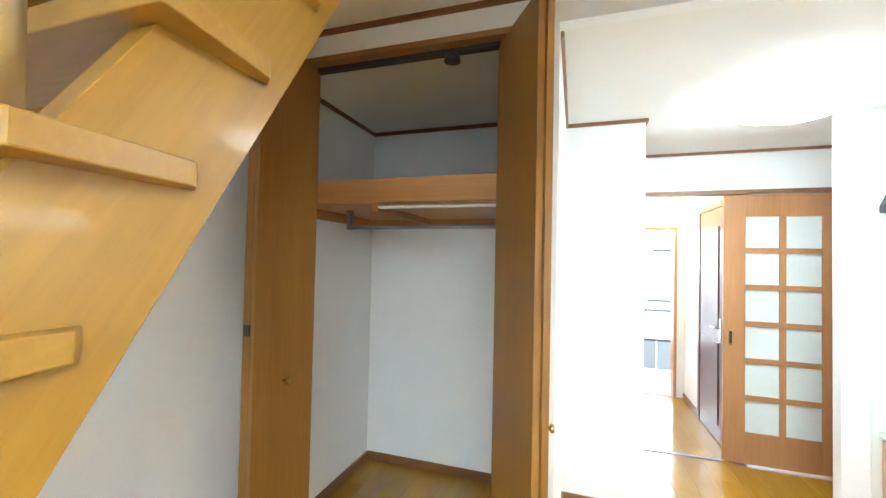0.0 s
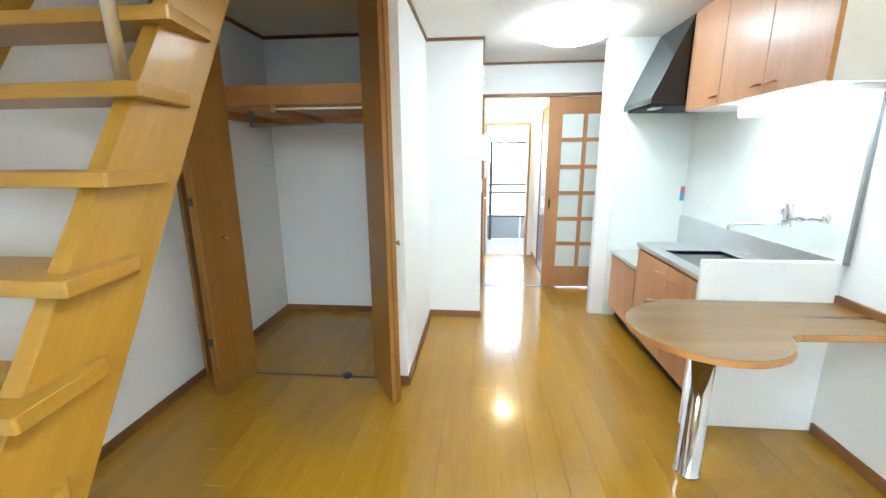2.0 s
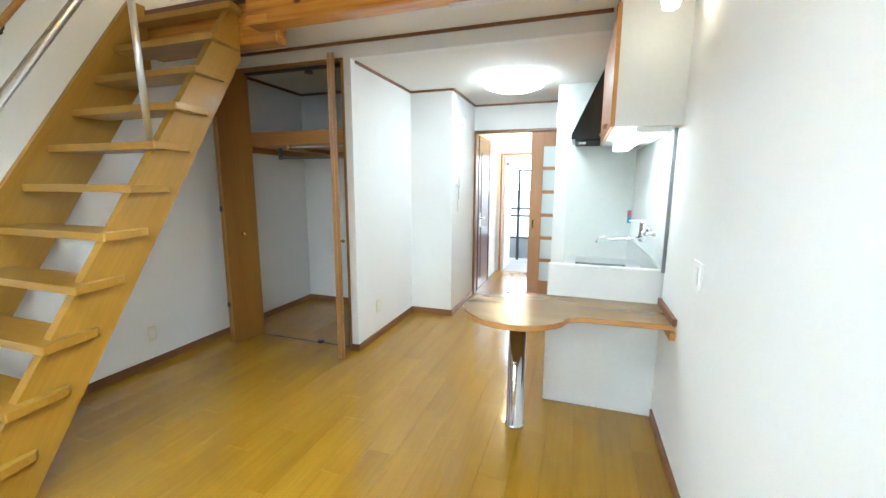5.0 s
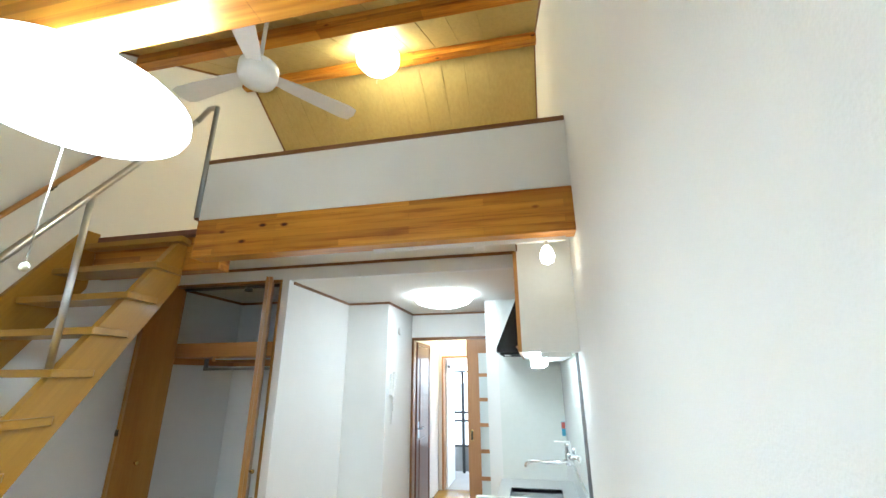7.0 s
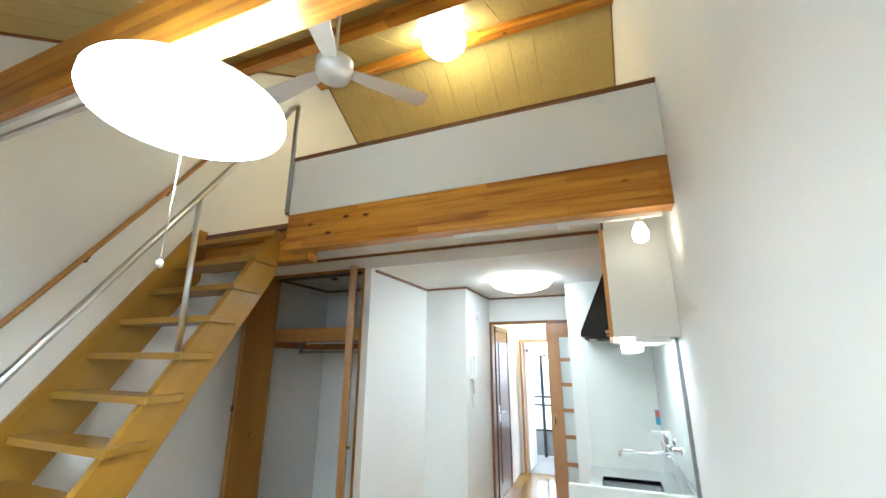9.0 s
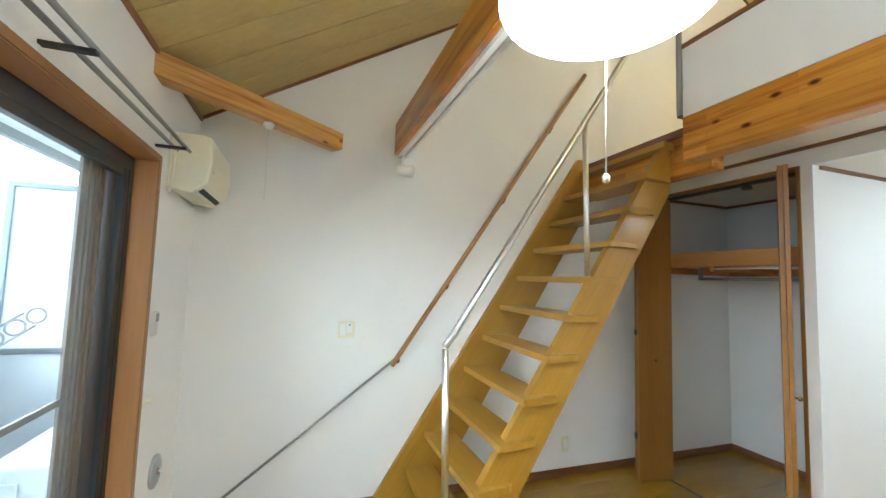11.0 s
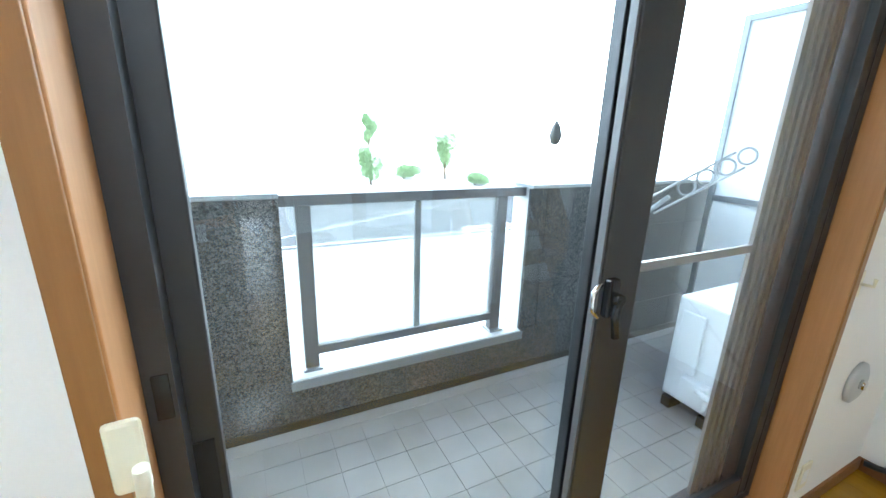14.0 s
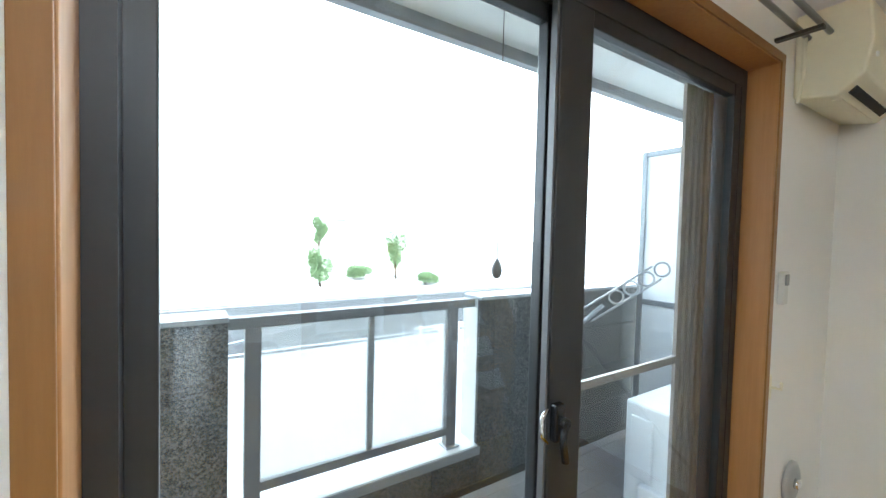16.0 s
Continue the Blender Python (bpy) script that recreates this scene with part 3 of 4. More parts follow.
def closet():
    c = thing("closet_doors", (0.3, 3.5, 0.0), "brown veneer folding closet doors standing open", "folding door")
    for (p0, p1) in (((0.275, 3.39), (0.33, 3.69)), ((0.245, 3.395), (0.205, 3.69)), ((CD[0], 3.4), (CD[1], 3.69))):
        leaf(c, p0, p1)
    leaf(c, (CD[0] + 0.028, 3.405), (CD[1] + 0.03, 3.69))
    for x, y in ((0.3, 3.53), (1.375, 3.44)):
        part("knob", lathe([(0.006, 0), (0.006, 0.015), (0.015, 0.022), (0.012, 0.032)], (x + 0.012, y, 0.995), 0, 16), M_brass, c, "small brass knob")
    for z in (0.35, 1.2):
        part("hinge", box(0.236, 3.384, z, 0.262, 3.392, z + 0.045), M_iron, c)
    f = setting("door_frame_closet", bm_of(box(0.0, YC - 0.008, 2.385, 1.345, YC + 0.09, 2.41, 0.002), box(0.0, YC - 0.008, 0.0, 0.022, YC + 0.09, 2.385, 0.002), box(1.323, YC - 0.008, 0.0, 1.345, YC + 0.09, 2.385, 0.002)), M_door, "brown wooden closet door frame", "door frame")
    part("top_track", box(0.03, 3.67, 2.365, 1.31, 3.7, 2.385), M_iron, f, "dark metal track")
    part("floor_track", box(0.03, 3.685, 0.002, 1.31, 3.697, 0.006), M_iron, f)
    part("catch", lathe([(0.03, 0), (0.028, 0.02), (0.015, 0.026)], (0.98, 3.69, 0.004), 2, 16), M_iron, f)
    part("catch", lathe([(0.035, -0.026), (0.03, 0.0)], (0.98, 3.69, 2.365), 2, 16), M_iron, f)
    s = thing("closet_shelf", (0.6, 4.1, 1.78), "orange-brown closet shelf with a deep front board", "shelf")
    part("front_board", box(0.0, 3.98, 1.805, 1.33, 4.005, 1.93, 0.003), M_shelf, s)
    part("shelf_board", box(0.0, 4.005, 1.8, 1.33, 4.86, 1.82), M_shelf, s)
    part("side_batten", box(0.0, 4.005, 1.74, 0.025, 4.86, 1.8, 0.002), M_shelf, s)
    part("back_batten", box(0.025, 4.835, 1.74, 1.33, 4.86, 1.8, 0.002), M_shelf, s)
    part("cross_batten", box(0.45, 4.005, 1.76, 0.49, 4.835, 1.8, 0.002), M_shelf, s)
    part("edge_strip", box(0.5, 3.985, 1.776, 1.33, 4.03, 1.785), M_white, s)
    rod = thing("clothes_rail", (0.6, 4.25, 1.7), "grey metal clothes rail under the shelf", "rail")
    part("rod", tube([(0.17, 4.25, 1.7), (1.33, 4.25, 1.7)], 0.013), M_alu, rod)
    part("hanger_bracket", box(0.165, 4.23, 1.685, 0.185, 4.27, 1.8), M_alu, rod)


closet()

# ---- sliding door and hall ----
def sliding_door():
    d = thing("sliding_door", (2.57, YD + 0.05, 0.01), "orange-brown sliding door with twelve frosted panes, half open", "sliding door")
    x0, x1, z0, z1, y0, y1 = 2.575, 3.26, 0.012, 2.06, YD + 0.03, YD + 0.062
    cols = [(2.72, 2.935), (2.977, 3.194)]
    rows = [(0.249 + i * 0.2805, 0.249 + i * 0.2805 + 0.24) for i in range(6)]
    bars = [box(x0, y0, z0, cols[0][0], y1, z1, 0.003), box(cols[1][1], y0, z0, x1, y1, z1, 0.003), box(cols[0][1], y0, rows[0][0], cols[1][0], y1, rows[5][1])]
    bars += [box(cols[0][0], y0, z0, cols[1][1], y1, rows[0][0]), box(cols[0][0], y0, rows[5][1], cols[1][1], y1, z1)]
    for i in range(5):
        for c in cols:
            bars.append(box(c[0], y0, rows[i][1], c[1], y1, rows[i + 1][0]))
    part("frame", bm_of(*bars), M_slide, d)
    for r in rows:
        for c in cols:
            part("pane", box(c[0] - 0.004, y0 + 0.012, r[0] - 0.004, c[1] + 0.004, y0 + 0.018, r[1] + 0.004), M_frost, d, "frosted glass pane")
    p = part("pull", box(2.607, y0 - 0.003, 0.9, 2.637, y0 + 0.002, 1.02, 0.002), M_brass, d, "brass recessed pull")
    part("pull_recess", box(2.613, y0 - 0.006, 0.912, 2.631, y0 - 0.0035, 1.008), M_iron, p)
    setting("door_frame_sliding", bm_of(box(1.876, YD - 0.012, 2.065, OPX + 0.02, YD + 0.1, 2.095, 0.002), box(1.876, YD - 0.012, 0, 1.905, YD + 0.11, 2.065, 0.002), box(OPX - 0.005, YD - 0.012, 0, OPX + 0.02, YD + 0.1, 2.065, 0.002)), M_trim, "brown wooden sliding door frame", "door frame")
    setting("door_sill_sliding", box(1.905, YD + 0.03, 0.002, 2.57, YD + 0.06, 0.006), M_alu, "thin metal floor track", "threshold")


sliding_door()


def hall_door(x, face, y0, y1, name):
    s = 1 if face > 0 else -1
    d = thing(name, (x, (y0 + y1) / 2, 0), "dark brown panelled wooden hall door, closed", "door")
    part("frame", bm_of(box(min(x, x + s * 0.02), y0 - 0.05, 0.0, max(x, x + s * 0.02), y0, 2.06, 0.002), box(min(x, x + s * 0.02), y1, 0.0, max(x, x + s * 0.02), y1 + 0.05, 2.06, 0.002), box(min(x, x + s * 0.02), y0, 2.01, max(x, x + s * 0.02), y1, 2.06, 0.002)), M_dark, d)
    part("leaf", box(min(x, x + s * 0.012), y0 + 0.003, 0.008, max(x, x + s * 0.012), y1 - 0.003, 2.007, 0.002), M_dark, d)
    for z0, z1 in ((0.15, 0.85), (0.98, 1.85)):
        part("panel", box(min(x + s * 0.012, x + s * 0.02), y0 + 0.1, z0, max(x + s * 0.012, x + s * 0.02), y1 - 0.1, z1, 0.006), M_dark, d)
    part("handle", bm_of(tube([(x + s * 0.012, y0 + 0.06, 0.98), (x + s * 0.05, y0 + 0.06, 0.98), (x + s * 0.055, y0 + 0.16, 0.98)], 0.009), box(min(x + s * 0.012, x + s * 0.018), y0 + 0.04, 0.88, max(x + s * 0.012, x + s * 0.018), y0 + 0.08, 1.06)), M_steel, d, "steel lever handle")


hall_door(2.66, -1, 6.02, 6.66, "door_1")
hall_door(1.875, 1, 6.0, 6.6, "door_2")


def entrance():
    f = setting("door_frame_entrance", bm_of(box(EX0, 7.28, 0, EX0 + 0.03, 7.43, 1.93, 0.002), box(EX1 - 0.03, 7.28, 0, EX1, 7.43, 1.93, 0.002), box(EX0 + 0.03, 7.28, 1.9, EX1 - 0.03, 7.43, 1.93, 0.002)), M_slide, "brown entrance door frame", "door frame")
    setting("floor_entrance", box(1.0, 7.42, -0.08, 3.6, 8.9, -0.02), M_conc, "pale concrete outside walkway", "floor")
    w = thing("walkway_railing", (2.2, 8.55, -0.02), "dark steel walkway railing with a grey lower panel", "railing")
    for x in (1.4, 2.06, 2.9):
        part("post", box(x - 0.025, 8.53, -0.02, x + 0.025, 8.57, 1.72), M_bronze, w)
    for z in (1.7, 0.98, 0.84, 0.42):
        part("rail", box(1.0, 8.54, z - 0.017, 3.4, 8.565, z + 0.017), M_bronze, w)
    for x0 in (1.02, 1.55, 2.08, 2.61):
        part("panel", box(x0, 8.575, 0.0, x0 + 0.515, 8.6, 0.4), M_alu, w)
    d = thing("entrance_door", (EX0, 7.45, 0), "pale entrance door standing open outwards", "door")
    part("leaf", box(EX0 + 0.015, 7.44, -0.01, EX0 + 0.055, 8.08, 1.9, 0.003), M_white, d)
    part("closer", box(EX0 + 0.055, 7.5, 1.75, EX0 + 0.1, 7.7, 1.8, 0.004), M_alu, d)


entrance()

# ---- kitchen ----
def kitchen():
    x1 = W
    setting("kitchen_panel_end", box(3.03, 4.966, 0.0, x1 - 0.012, 4.98, HC), M_tilew, "glossy pale kitchen wall panel", "wall panel")
    setting("kitchen_panel_side", box(x1 - 0.012, 3.345, 0.6, x1, 4.98, 1.76), M_tilew, "glossy pale kitchen splash panel", "wall panel")
    setting("trim_splash", box(x1 - 0.02, 3.325, 0.93, x1, 3.345, 1.76, 0.002), M_alu, "grey metal edge strip of the splash panel", "trim")
    setting("wall_bar", box(2.985, 3.345, 0.0, x1, 3.375, 0.945, 0.008), M_white, "white half-height panel behind the bar", "half wall")
    # sink unit
    u = thing("sink_unit", (3.35, 3.9, 0.0), "peach laminate sink cabinet with a steel top", "kitchen unit")
    part("body", bm_of(box(3.09, 3.376, 0.1, x1 - 0.012, 4.38, 0.62), box(3.09, 3.376, 0.62, 3.11, 4.38, 0.79), box(3.11, 4.36, 0.62, x1 - 0.012, 4.38, 0.79)), M_cab, u)
    part("plinth", box(3.14, 3.376, 0.0, x1 - 0.03, 4.38, 0.1), M_slot, u)
    for i in range(2):
        y0 = 3.385 + i * 0.498
        dr = part("door", box(3.07, y0, 0.11, 3.09, y0 + 0.49, 0.77, 0.002), M_cab, u)
        hy = y0 + 0.36 if i == 0 else y0 + 0.05
        part("handle", bm_of(tube([(3.072, hy, 0.7), (3.05, hy + 0.005, 0.7), (3.05, hy + 0.075, 0.7), (3.072, hy + 0.08, 0.7)], 0.006)), M_cab, dr)
    rim = [(3.06, 3.376), (x1 - 0.012, 3.376), (x1 - 0.012, 4.39), (3.06, 4.39)]
    bx = (3.15, 3.5, 3.52, 4.12)
    tops = [box(3.06, 3.376, 0.79, bx[0], 4.39, 0.82, 0.004), box(bx[2], 3.376, 0.79, x1 - 0.012, 4.39, 0.82, 0.004), box(bx[0], 3.376, 0.79, bx[2], bx[1], 0.82), box(bx[0], bx[3], 0.79, bx[2], 4.39, 0.82)]
    part("steel_top", bm_of(*tops), M_steel, u, "brushed steel worktop")
    part("basin", bm_of(box(bx[0], bx[1], 0.64, bx[2], bx[3], 0.645), box(bx[0] - 0.004, bx[1], 0.64, bx[0], bx[3], 0.815), box(bx[2], bx[1], 0.64, bx[2] + 0.004, bx[3], 0.815), box(bx[0], bx[1] - 0.004, 0.64, bx[2], bx[1], 0.815), box(bx[0], bx[3], 0.64, bx[2], bx[3] + 0.004, 0.815)), M_basin, u, "sunken steel basin")
    part("drain", lathe([(0.05, 0), (0.045, 0.004), (0.02, 0.002)], (3.34, 3.8, 0.646), 2, 24), M_chrome, u)
    part("upstand", box(x1 - 0.03, 3.376, 0.82, x1 - 0.013, 4.39, 0.95, 0.003), M_steel, u)
    s = thing("stove_unit", (3.35, 4.68, 0.0), "low peach laminate stove cabinet with a steel top", "kitchen unit")
    part("body", box(3.09, 4.392, 0.1, x1 - 0.012, 4.965, 0.6), M_cab, s)
    part("plinth", box(3.14, 4.392, 0.0, x1 - 0.03, 4.965, 0.1), M_slot, s)
    part("door", box(3.07, 4.4, 0.11, 3.09, 4.957, 0.585, 0.002), M_cab, s)
    part("steel_top", box(3.06, 4.392, 0.6, x1 - 0.012, 4.965, 0.63, 0.004), M_steel, s)
    part("upstand", bm_of(box(x1 - 0.03, 4.392, 0.63, x1 - 0.013, 4.965, 0.95, 0.003), box(3.3, 4.948, 0.63, x1 - 0.03, 4.965, 0.66, 0.003)), M_steel, s)
    # wall cabinets
    c = thing("wall_cabinet", (3.5, 3.8, 1.73), "peach laminate kitchen wall cabinet with three doors", "cabinet")
    part("body", box(3.31, 3.2, 1.755, x1 - 0.001, 4.39, 2.395), M_white, c, "pale cabinet carcass")
    for i in range(3):
        y0 = 3.202 + i * 0.396
        dr = part("door", box(3.29, y0, 1.76, 3.31, y0 + 0.392, 2.39, 0.002), M_cab, c)
        hy = (y0 + 0.33, y0 + 0.05, y0 + 0.05)[i]
        part("handle", tube([(3.292, hy - 0.03, 1.81), (3.272, hy - 0.02, 1.81), (3.272, hy + 0.02, 1.81), (3.292, hy + 0.03, 1.81)], 0.006), M_cab, dr)
    part("edge_strip", box(3.289, 3.197, 1.758, 3.312, 3.2, 2.392), M_edge, c)
    setting("wall_cabinet_filler", box(3.32, 3.215, 2.395, x1, YC, 2.525), M_wall, "white boxed filler over the wall cabinet", "wall")
    setting("trim_filler", bm_of(box(3.306, 3.2, 2.505, x1, 3.215, 2.525), box(3.306, 3.215, 2.505, 3.32, YC - 0.014, 2.525)), M_trimx, "thin brown moulding round the filler", "trim")
    h = thing("range_hood", (3.4, 4.68, 1.8), "black enamel slanting range hood", "range hood")
    part("shell", prism([(3.06, 1.82), (x1 - 0.014, 1.82), (x1 - 0.014, 2.395), (3.3, 2.395), (3.06, 1.86)], 1, 4.4, 4.96, 0.004), M_black, h)
    part("underside", box(3.09, 4.43, 1.805, x1 - 0.05, 4.93, 1.82), M_slot, h)
    part("switch_plate", box(3.12, 4.5, 1.796, 3.18, 4.62, 1.805, 0.002), M_white, h)
    l = thing("sink_lamp", (3.55, 3.45, 1.66), "white tube lamp glowing under the wall cabinet", "lamp")
    part("housing", box(3.42, 3.24, 1.725, 3.6, 3.96, 1.755, 0.004), M_plastic, l)
    part("diffuser", box(3.36, 3.25, 1.675, 3.46, 3.9, 1.752, 0.012), M_tube, l)
    tp = thing("kitchen_tap", (3.6, 4.0, 1.0), "chrome wall-mounted kitchen mixer tap with a long spout", "tap")
    part("body", bm_of(lathe([(0.022, 0), (0.024, 0.04), (0.02, 0.11), (0.022, 0.13)], (3.585, 3.86, 0.97), 2, 20), tube([(3.585, 3.86, 1.03), (3.585, 3.76, 1.03)], 0.02), tube([(3.638, 3.95, 1.04), (3.6, 3.92, 1.04), (3.585, 3.86, 1.03)], 0.014), tube([(3.638, 3.68, 1.04), (3.6, 3.72, 1.035), (3.585, 3.78, 1.03)], 0.014)), M_chrome, tp)
    for y in (3.95, 3.68):
        part("flange", lathe([(0.028, -0.012), (0.02, -0.03)], (3.638 + 0.012, y, 1.04), 0, 20), M_chrome, tp)
    part("spout", tube([(3.585, 3.84, 1.0), (3.5, 3.86, 0.985), (3.33, 3.9, 0.98), (3.31, 3.905, 0.965), (3.305, 3.905, 0.945)], 0.01), M_chrome, tp)
    part("lever", box(3.5, 3.85, 1.1, 3.6, 3.872, 1.112, 0.004), M_plastic, tp)
    tp.location = (3.572, 3.78, 1.1)
    st = thing("sticker", (3.6, 4.965, 1.1), "small red and blue sticker on the kitchen panel", "sticker")
    part("sheet", box(3.6, 4.962, 1.075, 3.636, 4.9655, 1.2), M_blue, st)
    part("print", box(3.602, 4.9605, 1.14, 3.634, 4.962, 1.195), M_red, st)
    # bar
    b = thing("bar_counter", (2.9, 3.0, 0.72), "brown wooden breakfast bar with a rounded end on a steel leg", "counter")
    cx, cy, r = 2.84, 3.0, 0.31
    pts = [(x1 - 0.002, 3.344), (2.72, 3.344)]
    for i in range(25):
        a = radians(105 + i * 11.1)
        px, py = cx + r * math.cos(a), cy + r * math.sin(a)
        if py < 3.33 and not (px > 3.08 and py > 2.88):
            pts.append((px, py))
    pts += [(3.13, 2.905), (3.19, 2.94), (x1 - 0.002, 2.96)]
    part("bar_top", prism(pts, 2, 0.702, 0.735, 0.004), M_bar, b)
    edge = [((p[0] - cx) * 1.006 + cx, (p[1] - cy) * 1.006 + cy) for p in pts[2:]]
    rim = bmesh.new()
    cols = []
    for (ax, ay), (ix, iy) in zip(edge, pts[2:]):
        cols.append([rim.verts.new((ax, ay, 0.706)), rim.verts.new((ax, ay, 0.731)), rim.verts.new((ix - (ix - cx) * 0.02, iy - (iy - cy) * 0.02, 0.731)), rim.verts.new((ix - (ix - cx) * 0.02, iy - (iy - cy) * 0.02, 0.706))])
    for A, B in zip(cols, cols[1:]):
        for i in range(4):
            rim.faces.new((A[i], A[(i + 1) % 4], B[(i + 1) % 4], B[i]))
    bmesh.ops.recalc_face_normals(rim, faces=rim.faces)
    part("edge_band", rim, M_edge, b, "lighter orange edge band")
    part("end_cleat", box(x1 - 0.022, 2.93, 0.735, x1 - 0.001, 3.344, 0.775, 0.003), M_trim, b)
    part("under_cleat", box(x1 - 0.03, 2.93, 0.66, x1 - 0.001, 3.344, 0.702, 0.003), M_edge, b)
    part("leg", lathe([(0.058, 0.0), (0.058, 0.012), (0.05, 0.016), (0.05, 0.702)], (2.85, 2.99, 0.004), 2, 32), M_chrome, b, "polished steel tube leg")


kitchen()

# ---- lamps ----
def lamps():
    p = thing("ceiling_lamp", (2.2, 1.36, 2.3), "large round white ceiling lamp with a pull cord, lit", "lamp")
    part("diffuser", lathe([(0.02, 2.325), (0.13, 2.335), (0.195, 2.358), (0.22, 2.395), (0.222, 2.43)], (2.2, 1.36, 0), 2, 48), M_lamp, p, "glowing white diffuser")
    # the rim's glow is added, to spread light sideways and up
    part("rim", lathe([(0.226, 2.43), (0.234, 2.395), (0.24, 2.365), (0.256, 2.361), (0.264, 2.378), (0.262, 2.405), (0.24, 2.425), (0.1, 2.445), (0.05, 2.46), (0.045, 2.606)], (2.2, 1.36, 0), 2, 48), M_shade, p, "white shade rim, lamplight through it put in as glow")
    part("pull_cord", tube([(2.215, 1.345, 2.35), (2.22, 1.342, 2.1), (2.22, 1.342, 1.92)], 0.0019, 6), M_cord, p)
    part("cord_knob", lathe([(0.003, 0.01), (0.009, 0.004), (0.009, -0.007), (0.004, -0.012)], (2.22, 1.342, 1.92), 2, 16), M_ivory, p)
    p.location.z -= 0.05
    c = thing("corridor_lamp", (2.53, 4.6, HC), "round white flush ceiling lamp, lit", "lamp")
    part("diffuser", lathe([(0.02, -0.12), (0.16, -0.108), (0.26, -0.075), (0.305, -0.025)], (2.53, 4.6, HC), 2, 48), M_lamp2, c, "glowing white diffuser")
    part("rim", lathe([(0.27, -0.03), (0.285, -0.02), (0.285, -0.001)], (2.53, 4.6, HC), 2, 48), M_plastic, c)
    l = thing("loft_lamp", (2.0, 4.0, 4.72), "round warm glowing ceiling lamp over the loft", "lamp")
    part("diffuser", lathe([(0.02, -0.17), (0.16, -0.14), (0.225, -0.06), (0.23, 0.0), (0.2, 0.05)], (1.96, 3.95, 4.92), 2, 32), M_warm, l, "warm glowing globe")
    part("stem", tube([(1.96, 3.95, 4.96), (1.96, 3.95, roof_z(3.95))], 0.05), M_plastic, l)
    part("pull_cord", tube([(1.97, 3.93, 4.79), (1.97, 3.93, 4.55)], 0.003, 6), M_cord, l)
    k = thing("track_light", (3.0, 3.05, 2.5), "white ceiling light track with a lit spot lamp", "spot lamp")
    part("track", box(2.45, 2.89, 2.35, 3.6, 2.92, 2.373, 0.002), M_plastic, k)
    part("adapter", box(3.08, 2.885, 2.325, 3.14, 2.925, 2.35, 0.004), M_plastic, k)
    part("stem", tube([(3.49, 2.905, 2.35), (3.49, 2.9, 2.3)], 0.012), M_plastic, k)
    part("bulb", lathe([(0.01, -0.05), (0.033, -0.038), (0.042, 0.0), (0.03, 0.035), (0.018, 0.055)], (3.49, 2.9, 2.265), 2, 24), M_spot, k, "glowing bulb")
    g = thing("beam_track", (0.8, 1.355, 2.54), "white light track under the tie beam with an unlit spot", "spot lamp")
    part("track", box(0.02, 1.33, 2.53, 1.9, 1.36, 2.555, 0.002), M_plastic, g)
    part("track", box(0.02, 1.375, 2.535, 1.9, 1.395, 2.555, 0.002), M_steel, g)
    part("arm", tube([(0.1, 1.345, 2.53), (0.1, 1.345, 2.45)], 0.01), M_plastic, g)
    part("spot_head", bm_of(lathe([(0.022, -0.07), (0.034, -0.05), (0.04, 0.0), (0.046, 0.055), (0.04, 0.05)], (0.1, 1.37, 2.415), 1, 24), tube([(0.1, 1.345, 2.46), (0.1, 1.36, 2.43)], 0.014)), M_plastic, g)
    part("reflector", lathe([(0.036, 0.045), (0.028, 0.06), (0.012, 0.066)], (0.1, 1.37, 2.415), 1, 24), M_chrome, g, "chrome reflector lamp")
    h = thing("hall_lamp", (2.27, 6.6, HC), "warm round hall ceiling lamp, lit", "lamp")
    part("diffuser", lathe([(0.02, -0.07), (0.1, -0.06), (0.13, -0.01)], (2.27, 6.9, HC), 2, 24), M_hall, h)
    f = thing("ceiling_fan", FAN, "white three-bladed ceiling fan at rest", "fan")
    fx, fy, fz = FAN
    part("motor", lathe([(0.03, -0.09), (0.1, -0.078), (0.12, -0.035), (0.12, 0.035), (0.07, 0.07), (0.03, 0.1)], (fx, fy, fz), 2, 32), M_plastic, f)
    part("rod", tube([(fx, fy, fz + 0.08), (fx, fy, roof_z(fy) + 0.01)], 0.013), M_plastic, f)
    for a in FAN_TURN:
        dx, dy = math.cos(radians(a)), math.sin(radians(a))
        pts = []
        for rr, ww in ((0.1, 0.042), (0.25, 0.06), (0.6, 0.08), (0.655, 0.066)):
            pts.append((rr, ww))
        poly = [(fx + dx * rr - dy * ww, fy + dy * rr + dx * ww) for rr, ww in pts] + [(fx + dx * 0.67, fy + dy * 0.67)] + [(fx + dx * rr + dy * ww, fy + dy * rr - dx * ww) for rr, ww in reversed(pts)]
        part("blade", prism(poly, 2, fz - 0.012, fz - 0.004), M_plastic, f)


FAN = (1.8, 2.45, 3.46)
FAN_TURN = (53, 173, 293)
lamps()

